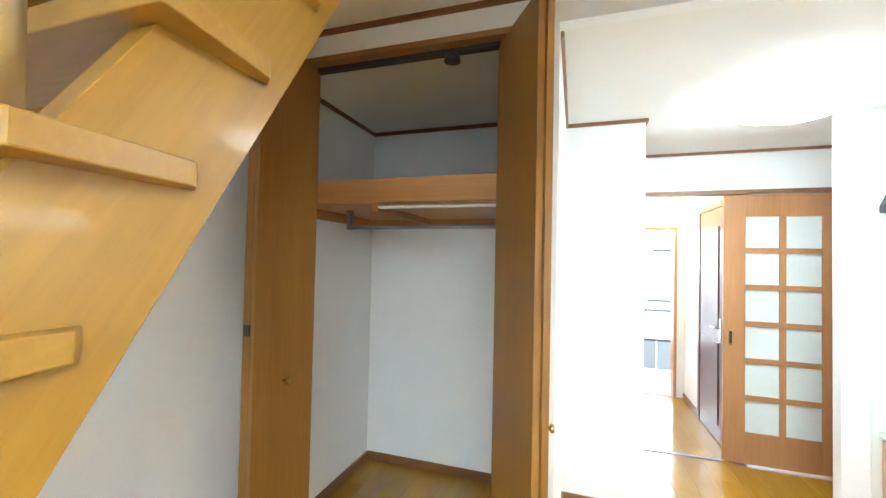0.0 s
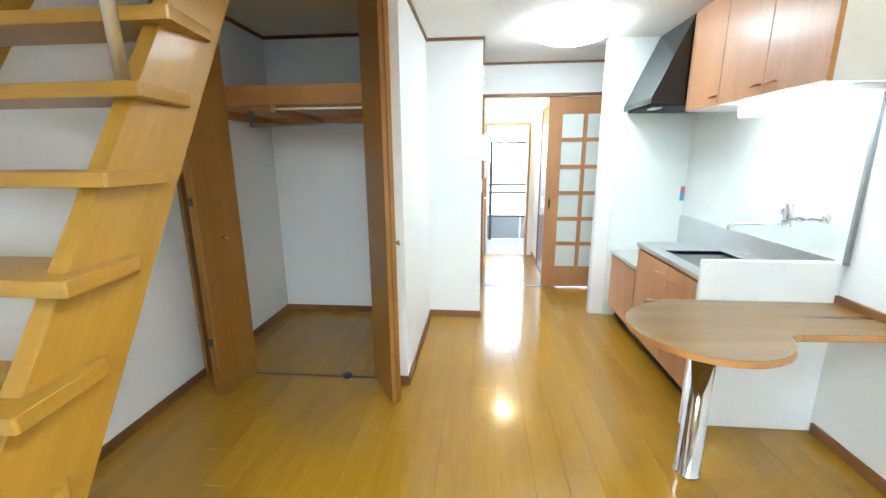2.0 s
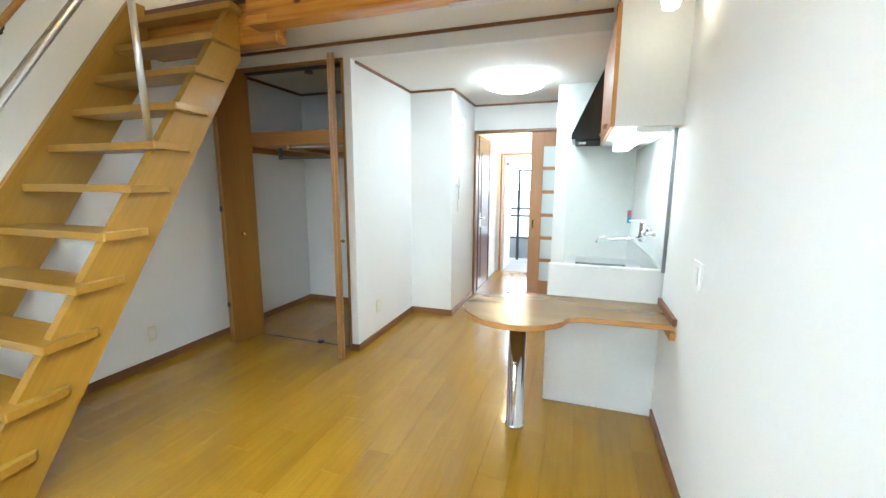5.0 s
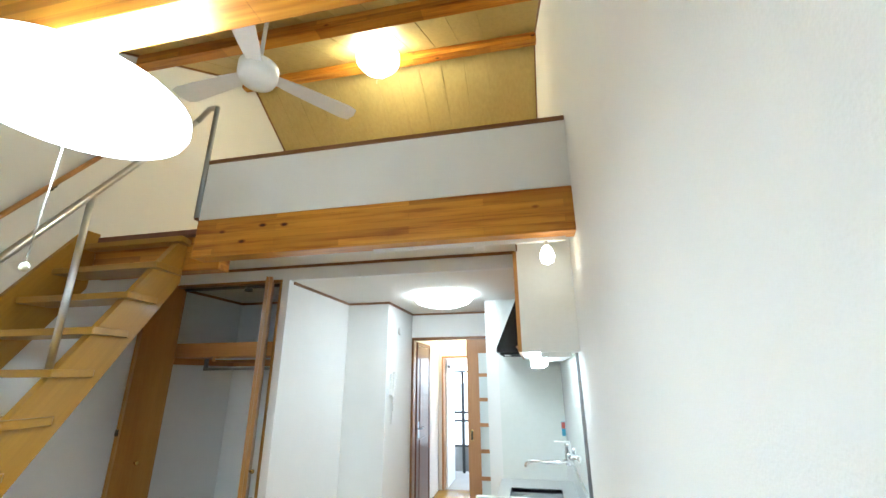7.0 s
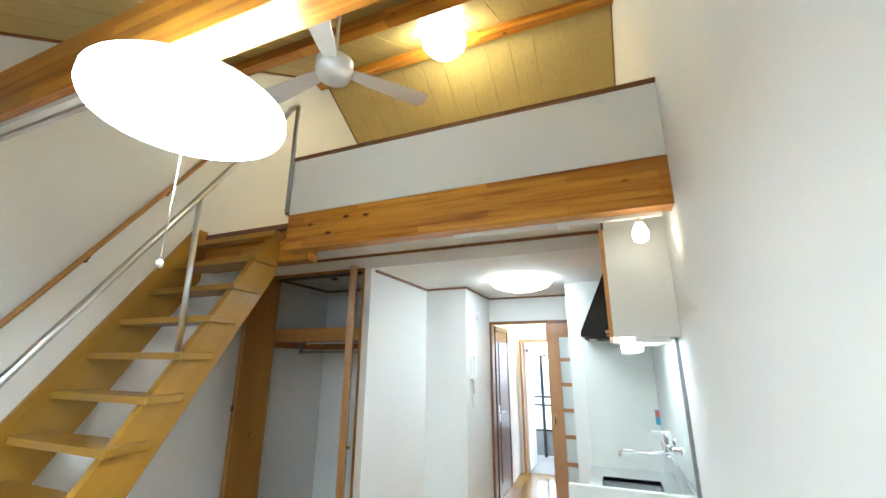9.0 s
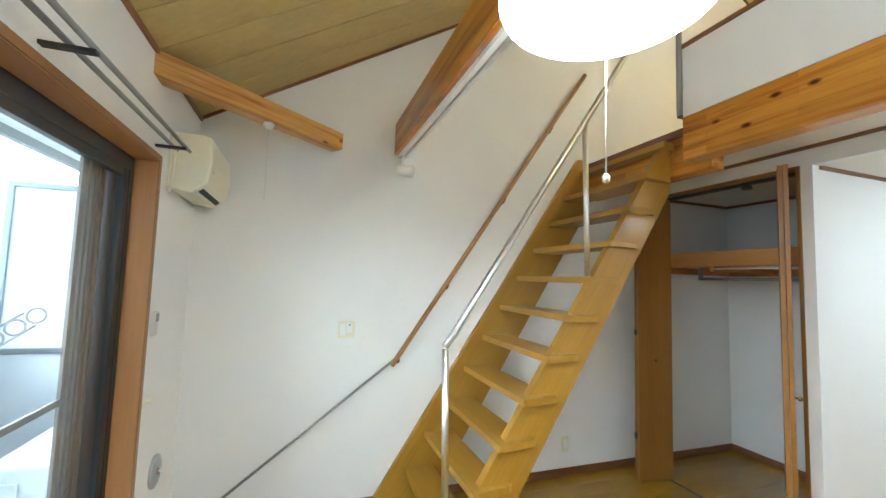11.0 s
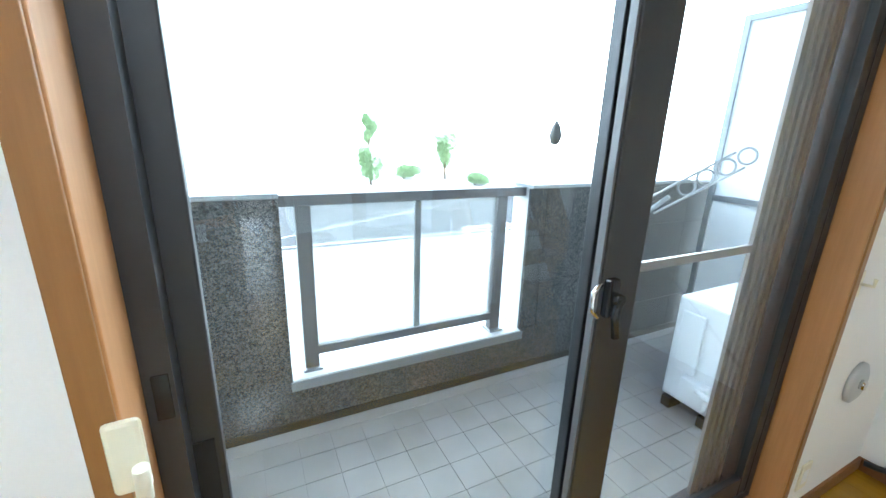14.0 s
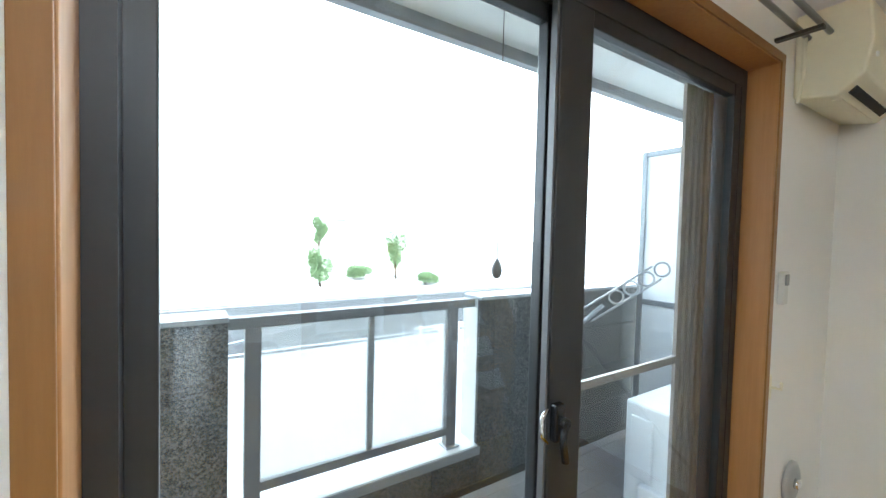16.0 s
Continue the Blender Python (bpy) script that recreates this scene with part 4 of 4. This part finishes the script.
# ---- wall devices ----
def devices():
    a = thing("air_conditioner", (0.33, 0.1, 2.05), "ivory wall air conditioner with a dark outlet slot", "air conditioner")
    part("body", prism([(0.002, 2.05), (0.12, 2.03), (0.19, 2.09), (0.205, 2.2), (0.195, 2.33), (0.15, 2.345), (0.002, 2.345)], 0, 0.03, 0.585, 0.008), M_ivory, a)
    part("outlet", prism([(0.142, 2.042), (0.163, 2.06), (0.16, 2.068), (0.138, 2.05)], 0, 0.1, 0.54), M_slot, a)
    part("flap", box(0.1, 0.1, 2.026, 0.54, 0.125, 2.031), M_ivory, a)
    part("lamp_dot", box(0.52, 0.2, 2.15, 0.535, 0.206, 2.165), M_plastic, a)
    c = thing("curtain_rail", (1.6, 0.08, 2.2), "double grey metal curtain rail on brackets", "curtain rail")
    for y, z in ((0.06, 2.225), (0.115, 2.225)):
        part("rail", tube([(0.66, y, z), (2.66, y, z)], 0.009), M_alu, c)
    for x in (0.76, 1.65, 2.55):
        part("bracket", box(x - 0.012, 0.0, 2.205, x + 0.012, 0.125, 2.216), M_iron, c)
    part("runner", tube([(0.69, 0.06, 2.22), (0.695, 0.06, 2.1), (0.7, 0.05, 2.0)], 0.006), M_ivory, c)
    r = thing("remote_holder", (0.62, 0.01, 1.38), "small grey remote control in a wall holder", "remote control")
    part("holder", box(0.585, 0.001, 1.3, 0.63, 0.02, 1.42, 0.003), M_cap, r)
    part("keys", box(0.592, 0.02, 1.37, 0.623, 0.024, 1.41), M_alu, r)
    k = thing("curtain_hook", (0.66, 0.01, 1.0), "small ivory plastic tassel hook on the wall", "hook")
    part("plate", box(0.655, 0.001, 0.955, 0.675, 0.007, 1.045, 0.002), M_ivory, k)
    part("hook", tube([(0.665, 0.006, 1.0), (0.64, 0.03, 0.995), (0.64, 0.03, 1.02)], 0.005), M_ivory, k)
    v = thing("wall_vent", (0.4, 0.01, 0.56), "round steel wall vent cover", "vent")
    part("ring", lathe([(0.084, 0.001), (0.084, 0.012), (0.066, 0.02), (0.03, 0.02)], (0.4, 0, 0.565), 1, 32), M_basin, v)
    part("knob", lathe([(0.02, 0.02), (0.018, 0.035)], (0.4, 0, 0.565), 1, 20), M_chrome, v)
    s = thing("wall_switch", (0, 1.0, 1.24), "ivory wall switch plate with two keys", "switch")
    part("plate", box(0.001, 0.945, 1.18, 0.009, 1.062, 1.3, 0.002), M_ivory, s)
    part("key", box(0.009, 1.005, 1.22, 0.013, 1.045, 1.29, 0.001), M_plastic, s)
    part("pilot", box(0.013, 1.02, 1.27, 0.015, 1.03, 1.28), M_slot, s)
    part("key", box(0.009, 0.96, 1.2, 0.012, 0.998, 1.28, 0.001), M_plastic, s)
    e = thing("wall_switch", (W, 2.66, 1.06), "white wall switch plate", "switch")
    part("plate", box(W - 0.009, 2.6, 1.0, W - 0.001, 2.72, 1.12, 0.002), M_plastic, e)
    part("key", box(W - 0.013, 2.635, 1.02, W - 0.009, 2.685, 1.1, 0.001), M_plastic, e)
    for nm, x0, y0, x1, y1, z in (("a", 0.55, 0.001, 0.62, 0.008, 0.14), ("b", 0.001, 2.83, 0.008, 2.9, 0.2), ("c", 1.411, 3.95, 1.418, 4.02, 0.25)):
        o = thing("wall_outlet", (x0, y0, z), "ivory wall power outlet", "outlet", "wall outlets")
        part("plate", box(x0, y0, z, x1, y1, z + 0.12, 0.002), M_ivory, o)
        mx, my = (x0 + x1) / 2, (y0 + y1) / 2
        if x1 - x0 > y1 - y0:
            part("socket", box(mx - 0.02, y1, z + 0.03, mx + 0.02, y1 + 0.002, z + 0.09), M_plastic, o)
        else:
            part("socket", box(x1, my - 0.02, z + 0.03, x1 + 0.002, my + 0.02, z + 0.09), M_plastic, o)
    i = thing("door_phone", (1.9, 5.0, 1.5), "white wall intercom handset with a cord", "intercom")
    part("base", box(1.876, 4.92, 1.43, 1.905, 5.08, 1.65, 0.005), M_plastic, i)
    part("handset", box(1.905, 4.92, 1.41, 1.94, 4.97, 1.67, 0.01), M_plastic, i)
    part("handset_cord", tube([(1.915, 4.945, 1.41), (1.91, 4.95, 1.28), (1.905, 4.98, 1.34), (1.9, 5.0, 1.43)], 0.006), M_plastic, i)
    w = thing("wall_switch", (1.88, 5.3, 1.2), "white wall switch beside the sliding door", "switch")
    part("plate", box(1.876, 5.0, 1.14, 1.884, 5.07, 1.26, 0.002), M_plastic, w)
    d = thing("smoke_detector", (1.88, 5.2, 2.1), "small white wall detector", "detector")
    part("case", lathe([(0.045, 0.001), (0.045, 0.02), (0.03, 0.03)], (1.875, 5.2, 2.12), 0, 24), M_plastic, d)
    q = thing("tassel_hook", (2.575, 0.02, 1.07), "cream plastic tassel hook on the window lining", "hook")
    part("plate", box(2.538, 0.011, 1.02, 2.574, 0.021, 1.115, 0.006), M_ivory, q)
    part("hook", tube([(2.545, 0.02, 1.04), (2.54, 0.045, 1.03), (2.537, 0.05, 1.075)], 0.008), M_ivory, q)
    t = thing("pull_switch", (0.42, 0.47, 2.5), "white pull switch with a thin cord under the brace", "cord")
    part("socket", lathe([(0.03, 0.02), (0.032, 0.0), (0.015, -0.02)], (0.42, 0.45, 2.5), 2, 20), M_plastic, t)
    part("cord", tube([(0.42, 0.45, 2.48), (0.42, 0.45, 2.08)], 0.002, 6), M_cord, t)
    part("knob", lathe([(0.004, 0.012), (0.01, 0.0), (0.004, -0.014)], (0.42, 0.45, 2.07), 2, 12), M_plastic, t)
    b = thing("brace_bolt", (0.1, 0.88, 2.565), "brass bolt head on the end of the pine brace", "bolt")
    q0, ax = Vector((0.104, 0.884, 2.568)), Vector((0.76, 0.65, 0))
    part("washer", tube([q0 - ax * 0.01, q0 + ax * 0.004], 0.026, 20), M_iron, b, "dark round washer")
    part("bolt_head", tube([q0 + ax * 0.004, q0 + ax * 0.016], 0.016, 6), M_brass, b, "brass hexagon head")


devices()

# ---- balcony ----
BY = -1.29


def balcony():
    setting("floor_balcony", box(-1.0, BY - 0.02, -0.08, 4.6, -0.2, -0.006), M_grout, "balcony floor slab", "floor")
    zt, nx0, nx1, nz = 1.145, 0.98, 2.29, 0.275
    par = setting("wall_balcony", bm_of(box(-0.9, BY - 0.13, -0.1, nx0 - 0.012, BY - 0.008, zt), box(nx1 + 0.012, BY - 0.13, -0.1, 4.6, BY - 0.008, zt), box(nx0 - 0.012, BY - 0.13, -0.1, nx1 + 0.012, BY - 0.008, nz - 0.012)), M_stone, "grey washed-aggregate balcony parapet", "parapet")
    bw, bh = 0.43, 0.29
    for i in range(-2, 11):
        for j in range(4):
            x0, x1, z0, z1 = i * bw + 0.0, (i + 1) * bw, j * bh, min((j + 1) * bh, zt)
            for a, b in ((x0, min(x1, nx0)), (max(x0, nx1), x1), (max(x0, nx0), min(x1, nx1))):
                if b - a < 0.03:
                    continue
                top = min(z1, nz) if a >= nx0 - 0.001 and b <= nx1 + 0.001 else z1
                if top - z0 < 0.02:
                    continue
                part("block", box(a + 0.0015, BY - 0.02, z0 + 0.0015, b - 0.0015, BY, top - 0.0015), M_stone, par)
    setting("parapet_cap", bm_of(box(-0.9, BY - 0.16, zt, nx0 + 0.0, BY + 0.015, zt + 0.022, 0.003), box(nx1, BY - 0.16, zt, 4.6, BY + 0.015, zt + 0.022, 0.003)), M_alu, "grey metal parapet cap", "trim")
    setting("parapet_reveal", bm_of(box(nx0 - 0.012, BY - 0.16, nz, nx0, BY - 0.021, zt), box(nx1, BY - 0.16, nz, nx1 + 0.012, BY - 0.021, zt), box(nx0, BY - 0.2, nz - 0.04, nx1, BY + 0.016, nz + 0.01, 0.003)), M_cap, "pale mortar reveal of the parapet opening", "trim")
    setting("balcony_gutter", box(-0.9, BY, -0.006, 4.6, BY + 0.078, 0.004, 0.002), M_grout, "pale cement gutter strip under the parapet", "gutter")
    setting("baseboard_parapet", box(-0.9, BY, 0.004, 4.6, BY + 0.008, 0.05, 0.002), M_iron, "dark base strip along the parapet", "baseboard")
    # grey strip over the pale sill front, standing in for its shade
    setting("sill_front", box(nx0 - 0.01, BY + 0.017, nz - 0.045, nx1 + 0.01, BY + 0.024, nz + 0.004, 0.001), M_alu, "grey strip painting the shaded front of the parapet sill", "trim")
    r = thing("balcony_railing", (1.65, BY - 0.07, nz), "dark aluminium railing panel with perforated infill", "railing")
    y0, y1 = BY - 0.09, BY - 0.05
    for x in (1.13, 2.19):
        part("post", box(x - 0.033, y0 - 0.006, nz + 0.012, x + 0.033, y1, 1.1, 0.003), M_railing, r)
        part("post_foot", box(x - 0.045, y0 - 0.025, nz + 0.01, x + 0.045, y1 + 0.025, nz + 0.022, 0.003), M_alu, r)
    part("top_rail", box(nx0 + 0.002, y0 - 0.01, 1.1, nx1 - 0.002, y1 + 0.01, 1.15, 0.004), M_railing, r)
    part("bottom_rail", box(1.155, y0, 0.36, 2.165, y1, 0.405, 0.003), M_railing, r)
    part("mullion", box(1.62, y0 + 0.008, 0.405, 1.65, y1 - 0.008, 1.1), M_alu, r)
    m = part("perforated_panel", box(1.155, y0 + 0.017, 0.405, 2.165, y0 + 0.021, 1.1), M_perf, r, "fine perforated metal sheet")
    p = thing("partition_screen", (-0.55, -0.75, 0.0), "white balcony partition board in a grey frame", "partition")
    px = -0.55
    part("board", box(px - 0.01, -1.2, 0.12, px, -0.26, 1.03), M_white, p)
    part("board", box(px - 0.01, -1.2, 1.06, px, -0.26, 2.16), M_white, p)
    for a, b in (((-1.23, 0.0), (-1.19, 2.2)), ((-0.26, 0.0), (-0.22, 2.2))):
        part("frame_post", box(px - 0.02, a[0], a[1], px + 0.015, b[0], b[1], 0.003), M_alu, p)
    for z in (0.08, 1.03, 2.16):
        part("frame_rail", box(px - 0.02, -1.19, z, px + 0.015, -0.26, z + 0.04, 0.003), M_alu, p)
    o = thing("outdoor_unit", (0.1, -0.9, 0.0), "white air conditioner outdoor unit on the balcony floor", "outdoor unit")
    part("casing", box(-0.4, -0.71, 0.06, 0.4, -0.43, 0.65, 0.015), M_plastic, o)
    part("side_cover", box(0.4, -0.67, 0.25, 0.415, -0.55, 0.58, 0.006), M_plastic, o)
    part("valve_cover", box(0.4, -0.6, 0.1, 0.45, -0.46, 0.24, 0.01), M_plastic, o)
    part("pipe", tube([(0.44, -0.5, 0.2), (0.48, -0.46, 0.22), (0.48, -0.34, 0.2), (0.45, -0.24, 0.3), (0.42, -0.21, 0.5)], 0.016), M_plastic, o)
    for y in (-0.69, -0.49):
        part("foot", box(-0.35, y, -0.006, 0.42, y + 0.05, 0.06, 0.004), M_slot, o)
    part("grille", lathe([(0.19, -0.71), (0.2, -0.722), (0.18, -0.726)], (0.05, 0, 0.36), 1, 32), M_plastic, o)
    h = thing("laundry_bracket", (0.6, -0.3, 1.1), "grey metal laundry pole bracket with round holes", "bracket")
    a, b = Vector((0.52, -0.89, 1.09)), Vector((0.265, -0.615, 1.365))
    d = (b - a).normalized()
    up = Vector((0.3, 0.2, 1)).normalized()
    sd = d.cross(Vector((0.7, 0.7, 0))).normalized()
    for k in range(4):
        c = a + (b - a) * (0.4 + 0.2 * k)
        ring = [c + 0.038 * (math.cos(t) * d + math.sin(t) * sd) for t in [2 * math.pi * q / 20 for q in range(21)]]
        part("ring", tube(ring, 0.006, 8), M_alu, h)
    for s in (-1, 1):
        part("side_bar", tube([a + s * 0.042 * sd, b + s * 0.042 * sd - d * 0.03], 0.006, 8), M_alu, h)
    part("arm", tube([a + d * 0.1, Vector((0.5, -1.24, 0.75))], 0.012, 8), M_alu, h)
    g = thing("laundry_weight", (1.45, -0.8, 1.2), "dark drop-shaped weight on a thin hanging cord", "cord weight")
    part("weight", lathe([(0.004, 0.026), (0.011, 0.012), (0.0155, -0.008), (0.0105, -0.024), (0.003, -0.029)], (1.717, -0.3, 1.434), 2, 20), M_railing, g)
    part("cord", tube([(1.717, -0.3, 1.46), (1.717, -0.3, 2.3)], 0.0015, 6), M_iron, g)
    setting("ceiling_balcony", box(-1.2, -0.72, 2.3, 4.6, -0.2, 2.42), M_white, "white balcony canopy above", "ceiling")
    setting("trim_canopy", box(-1.2, -0.74, 2.25, 4.6, -0.7, 2.3), M_alu, "grey canopy edge", "trim")
    setting("wall_balcony_end", box(4.6, -1.42, -0.1, 4.7, -0.2, 2.42), M_stucco, "plain balcony end wall", "wall")
    setting("wall_outside_east", box(W + 0.14, -0.2, -0.1, 4.7, -0.1, 2.6), M_stucco, "plain outside wall", "wall")
    setting("wall_outside_west", box(-1.2, -0.2, -0.1, -0.14, -0.1, 2.6), M_stucco, "plain outside wall", "wall")


M_perf, pt, pb = material("perforated_sheet")
pb.inputs["Base Color"].default_value = (0.7, 0.72, 0.73, 1)
pb.inputs["Roughness"].default_value = 0.5
pv = pt.nodes.new("ShaderNodeTexChecker")
pv.inputs["Scale"].default_value = 110
pv.inputs["Color1"].default_value, pv.inputs["Color2"].default_value = (0.02, 0.02, 0.02, 1), (0.4, 0.4, 0.4, 1)
ptc = pt.nodes.new("ShaderNodeTexCoord")
pt.links.new(ptc.outputs["Object"], pv.inputs["Vector"])
pt.links.new(pv.outputs["Color"], pb.inputs["Alpha"])
balcony()

# ---- street outside ----
GZ = -3.1


def street():
    setting("ground", box(-400, -900, GZ - 0.5, 400, 400, GZ), M_conc, "pale paved ground", "ground")
    setting("road", box(-60, -27, GZ, 60, -15.5, GZ + 0.01), M_asphalt, "grey asphalt road", "road")
    for y in (-16.0, -26.5):
        setting("road_line", box(-60, y, GZ + 0.01, 60, y + 0.15, GZ + 0.014), M_paint, "white painted road line", "road marking")
    setting("road_line", prism([(-12, -24.5), (-11.8, -24.5), (2.2, -17.0), (2.0, -17.0)], 2, GZ + 0.01, GZ + 0.014), M_paint, "white painted slanting road line", "road marking")
    f = thing("guard_fence", (-6.75, -13.6, GZ), "white tubular guard fence by the road", "fence")
    for k in range(3):
        part("post", tube([(-7.7 + 0.95 * k, -13.6, GZ), (-7.7 + 0.95 * k, -13.6, GZ + 0.9)], 0.06), M_paint, f)
    for z in (0.45, 0.8):
        part("rail", tube([(-8.0, -13.6, GZ + z), (-5.5, -13.6, GZ + z)], 0.05), M_paint, f)
    h = thing("house", (-24, -48, GZ), "pale stucco house across the road", "house")
    part("wall", box(-36, -56, GZ, -14, -46, GZ + 6.2), M_stucco, h)
    part("roof", prism([(-57, GZ + 6.2), (-45.3, GZ + 6.2), (-51, GZ + 8.6)], 0, -36.6, -13.4), M_conc, h)
    for x in (-33, -27, -21):
        for z in (1.0, 3.9):
            w = part("window", box(x, -46.06, GZ + z, x + 1.8, -45.95, GZ + z + 1.3), M_alu, h)
            part("pane", box(x + 0.1, -45.95, GZ + z + 0.1, x + 1.7, -45.93, GZ + z + 1.2), M_frost, w)


def leaves(centre, rx, rz, n, size, seed):
    rnd = random.Random(seed)
    bm = bmesh.new()
    for _ in range(n):
        u, v, q = rnd.uniform(-1, 1), rnd.uniform(0, 2 * math.pi), rnd.uniform(0.5, 1) ** 0.6
        lump = 0.75 + 0.35 * noise.noise(Vector((math.cos(v) * 2, math.sin(v) * 2, u * 2 + seed)))
        s = math.sqrt(1 - u * u) * rx * q * lump
        c = Vector(centre) + Vector((s * math.cos(v), s * math.sin(v), u * rz * q * lump))
        a = Vector((rnd.gauss(0, 1), rnd.gauss(0, 1), rnd.gauss(0, 1))).normalized() * size
        b = a.orthogonal().normalized() * size * 0.5
        bm.faces.new([bm.verts.new(c + a), bm.verts.new(c + b), bm.verts.new(c - a), bm.verts.new(c - b)])
    return bm


def plants():
    for i, (x, y, h, r, trunk) in enumerate(((-7.6, -33.8, 3.3, 1.15, 0.2), (-16.3, -36.9, 5.0, 1.25, 0.9), (-11.0, -46, 6.6, 1.0, 3.0), (-16.9, -31.8, 1.2, 1.5, 0.1), (-12.2, -38, 1.5, 1.9, 0.1))):
        t = thing("tree" if h > 2 else "bush", (x, y, GZ), "small leafy green street tree" if h > 2 else "low rounded green bush", "tree" if h > 2 else "bush", "street trees" if h > 2 else "street bushes")
        part("trunk", tube([(x, y, GZ), (x + 0.1, y, GZ + trunk), (x, y, GZ + h * 0.7)], 0.1, 8), M_bark, t)
        half, rnd = (h - trunk) / 2, random.Random(40 + i)
        clumps = [leaves((x + rnd.uniform(-0.45, 0.45) * r, y + rnd.uniform(-0.45, 0.45) * r, GZ + trunk + half * (0.5 + 1.1 * k / 6)), r * rnd.uniform(0.55, 0.8), half * rnd.uniform(0.45, 0.65), 380, 0.13, i * 7 + k) for k in range(7)]
        part("crown", bm_of(*clumps), M_leaf, t)


street()
plants()
# added glowing sheets that whiten the sky and send more daylight indoors
setting("backdrop_south", box(-420, -301, GZ, 420, -300, 420), M_skyglow, "glowing white backdrop added for the overexposed sky", "sky")
setting("backdrop_north", box(-420, 300, GZ, 420, 301, 420), M_skyglow, "glowing white backdrop added for the overexposed sky", "sky")
setting("backdrop_west", box(-421, -300, GZ, -420, 300, 420), M_skyglow, "glowing white backdrop added for the overexposed sky", "sky")
# unseen slab, added to keep direct sun off the hall floor
setting("ceiling_walkway", box(0.6, 7.42, 2.35, 3.9, 9.0, 2.45), M_white, "unseen roof added over the walkway to block the sun", "ceiling")
# ---- floor boards and balcony tiles ----
floor = setting("floor", bm_of(box(0, -0.2, -0.12, W, YD + 0.1, -0.013), box(1.78, YD + 0.1, -0.12, 2.76, 7.42, -0.013)), M_under, "glossy yellow-brown lacquered wooden floor", "floor")
PW, PL = 0.152, 0.91
plank = bpy.data.meshes.new("plank")
pm = box(0.0004, 0.0004, -0.012, PW - 0.0004, PL - 0.0004, 0.0, 0.0006)
pm.to_mesh(plank)
pm.free()
plank.materials.append(M_floor)
cut = {}


def lay(x0, x1, y0, y1):
    n = int(math.ceil((x1 - x0) / PW - 1e-6))
    for i in range(n):
        off = (0.0, 0.5, 0.25, 0.75)[i % 4] * PL
        y = y0 - off
        wdt = min(PW, x1 - x0 - i * PW)
        while y < y1:
            a, b = max(y, y0), min(y + PL, y1)
            key = (round(wdt, 3), round(b - a, 3))
            if key == (round(PW, 3), round(PL, 3)):
                me = plank
            else:
                me = cut.get(key)
                if me is None:
                    me = bpy.data.meshes.new("plank")
                    q = box(0.0004, 0.0004, -0.012, wdt - 0.0004, b - a - 0.0004, 0.0, 0.0006)
                    q.to_mesh(me)
                    q.free()
                    me.materials.append(M_floor)
                    cut[key] = me
            if b - a > 0.01:
                ob = new("plank", me)
                ob.location = (x0 + i * PW, a, 0.0)
                ob.parent = floor
            y += PL


lay(0.0, W, 0.0, YD)
lay(1.876, 2.659, YD, 7.3)
tile = bpy.data.meshes.new("tile")
tm = box(0.0012, 0.0012, -0.006, 0.1488, 0.1488, 0.0, 0.001)
tm.to_mesh(tile)
tm.free()
tile.materials.append(M_tile)
bfloor = bpy.data.objects["floor_balcony"]
for i in range(28):
    for j in range(7):
        ob = new("tile", tile)
        ob.location = (-0.55 + i * 0.15, BY + 0.05 + j * 0.15, 0.0)
        ob.parent = bfloor
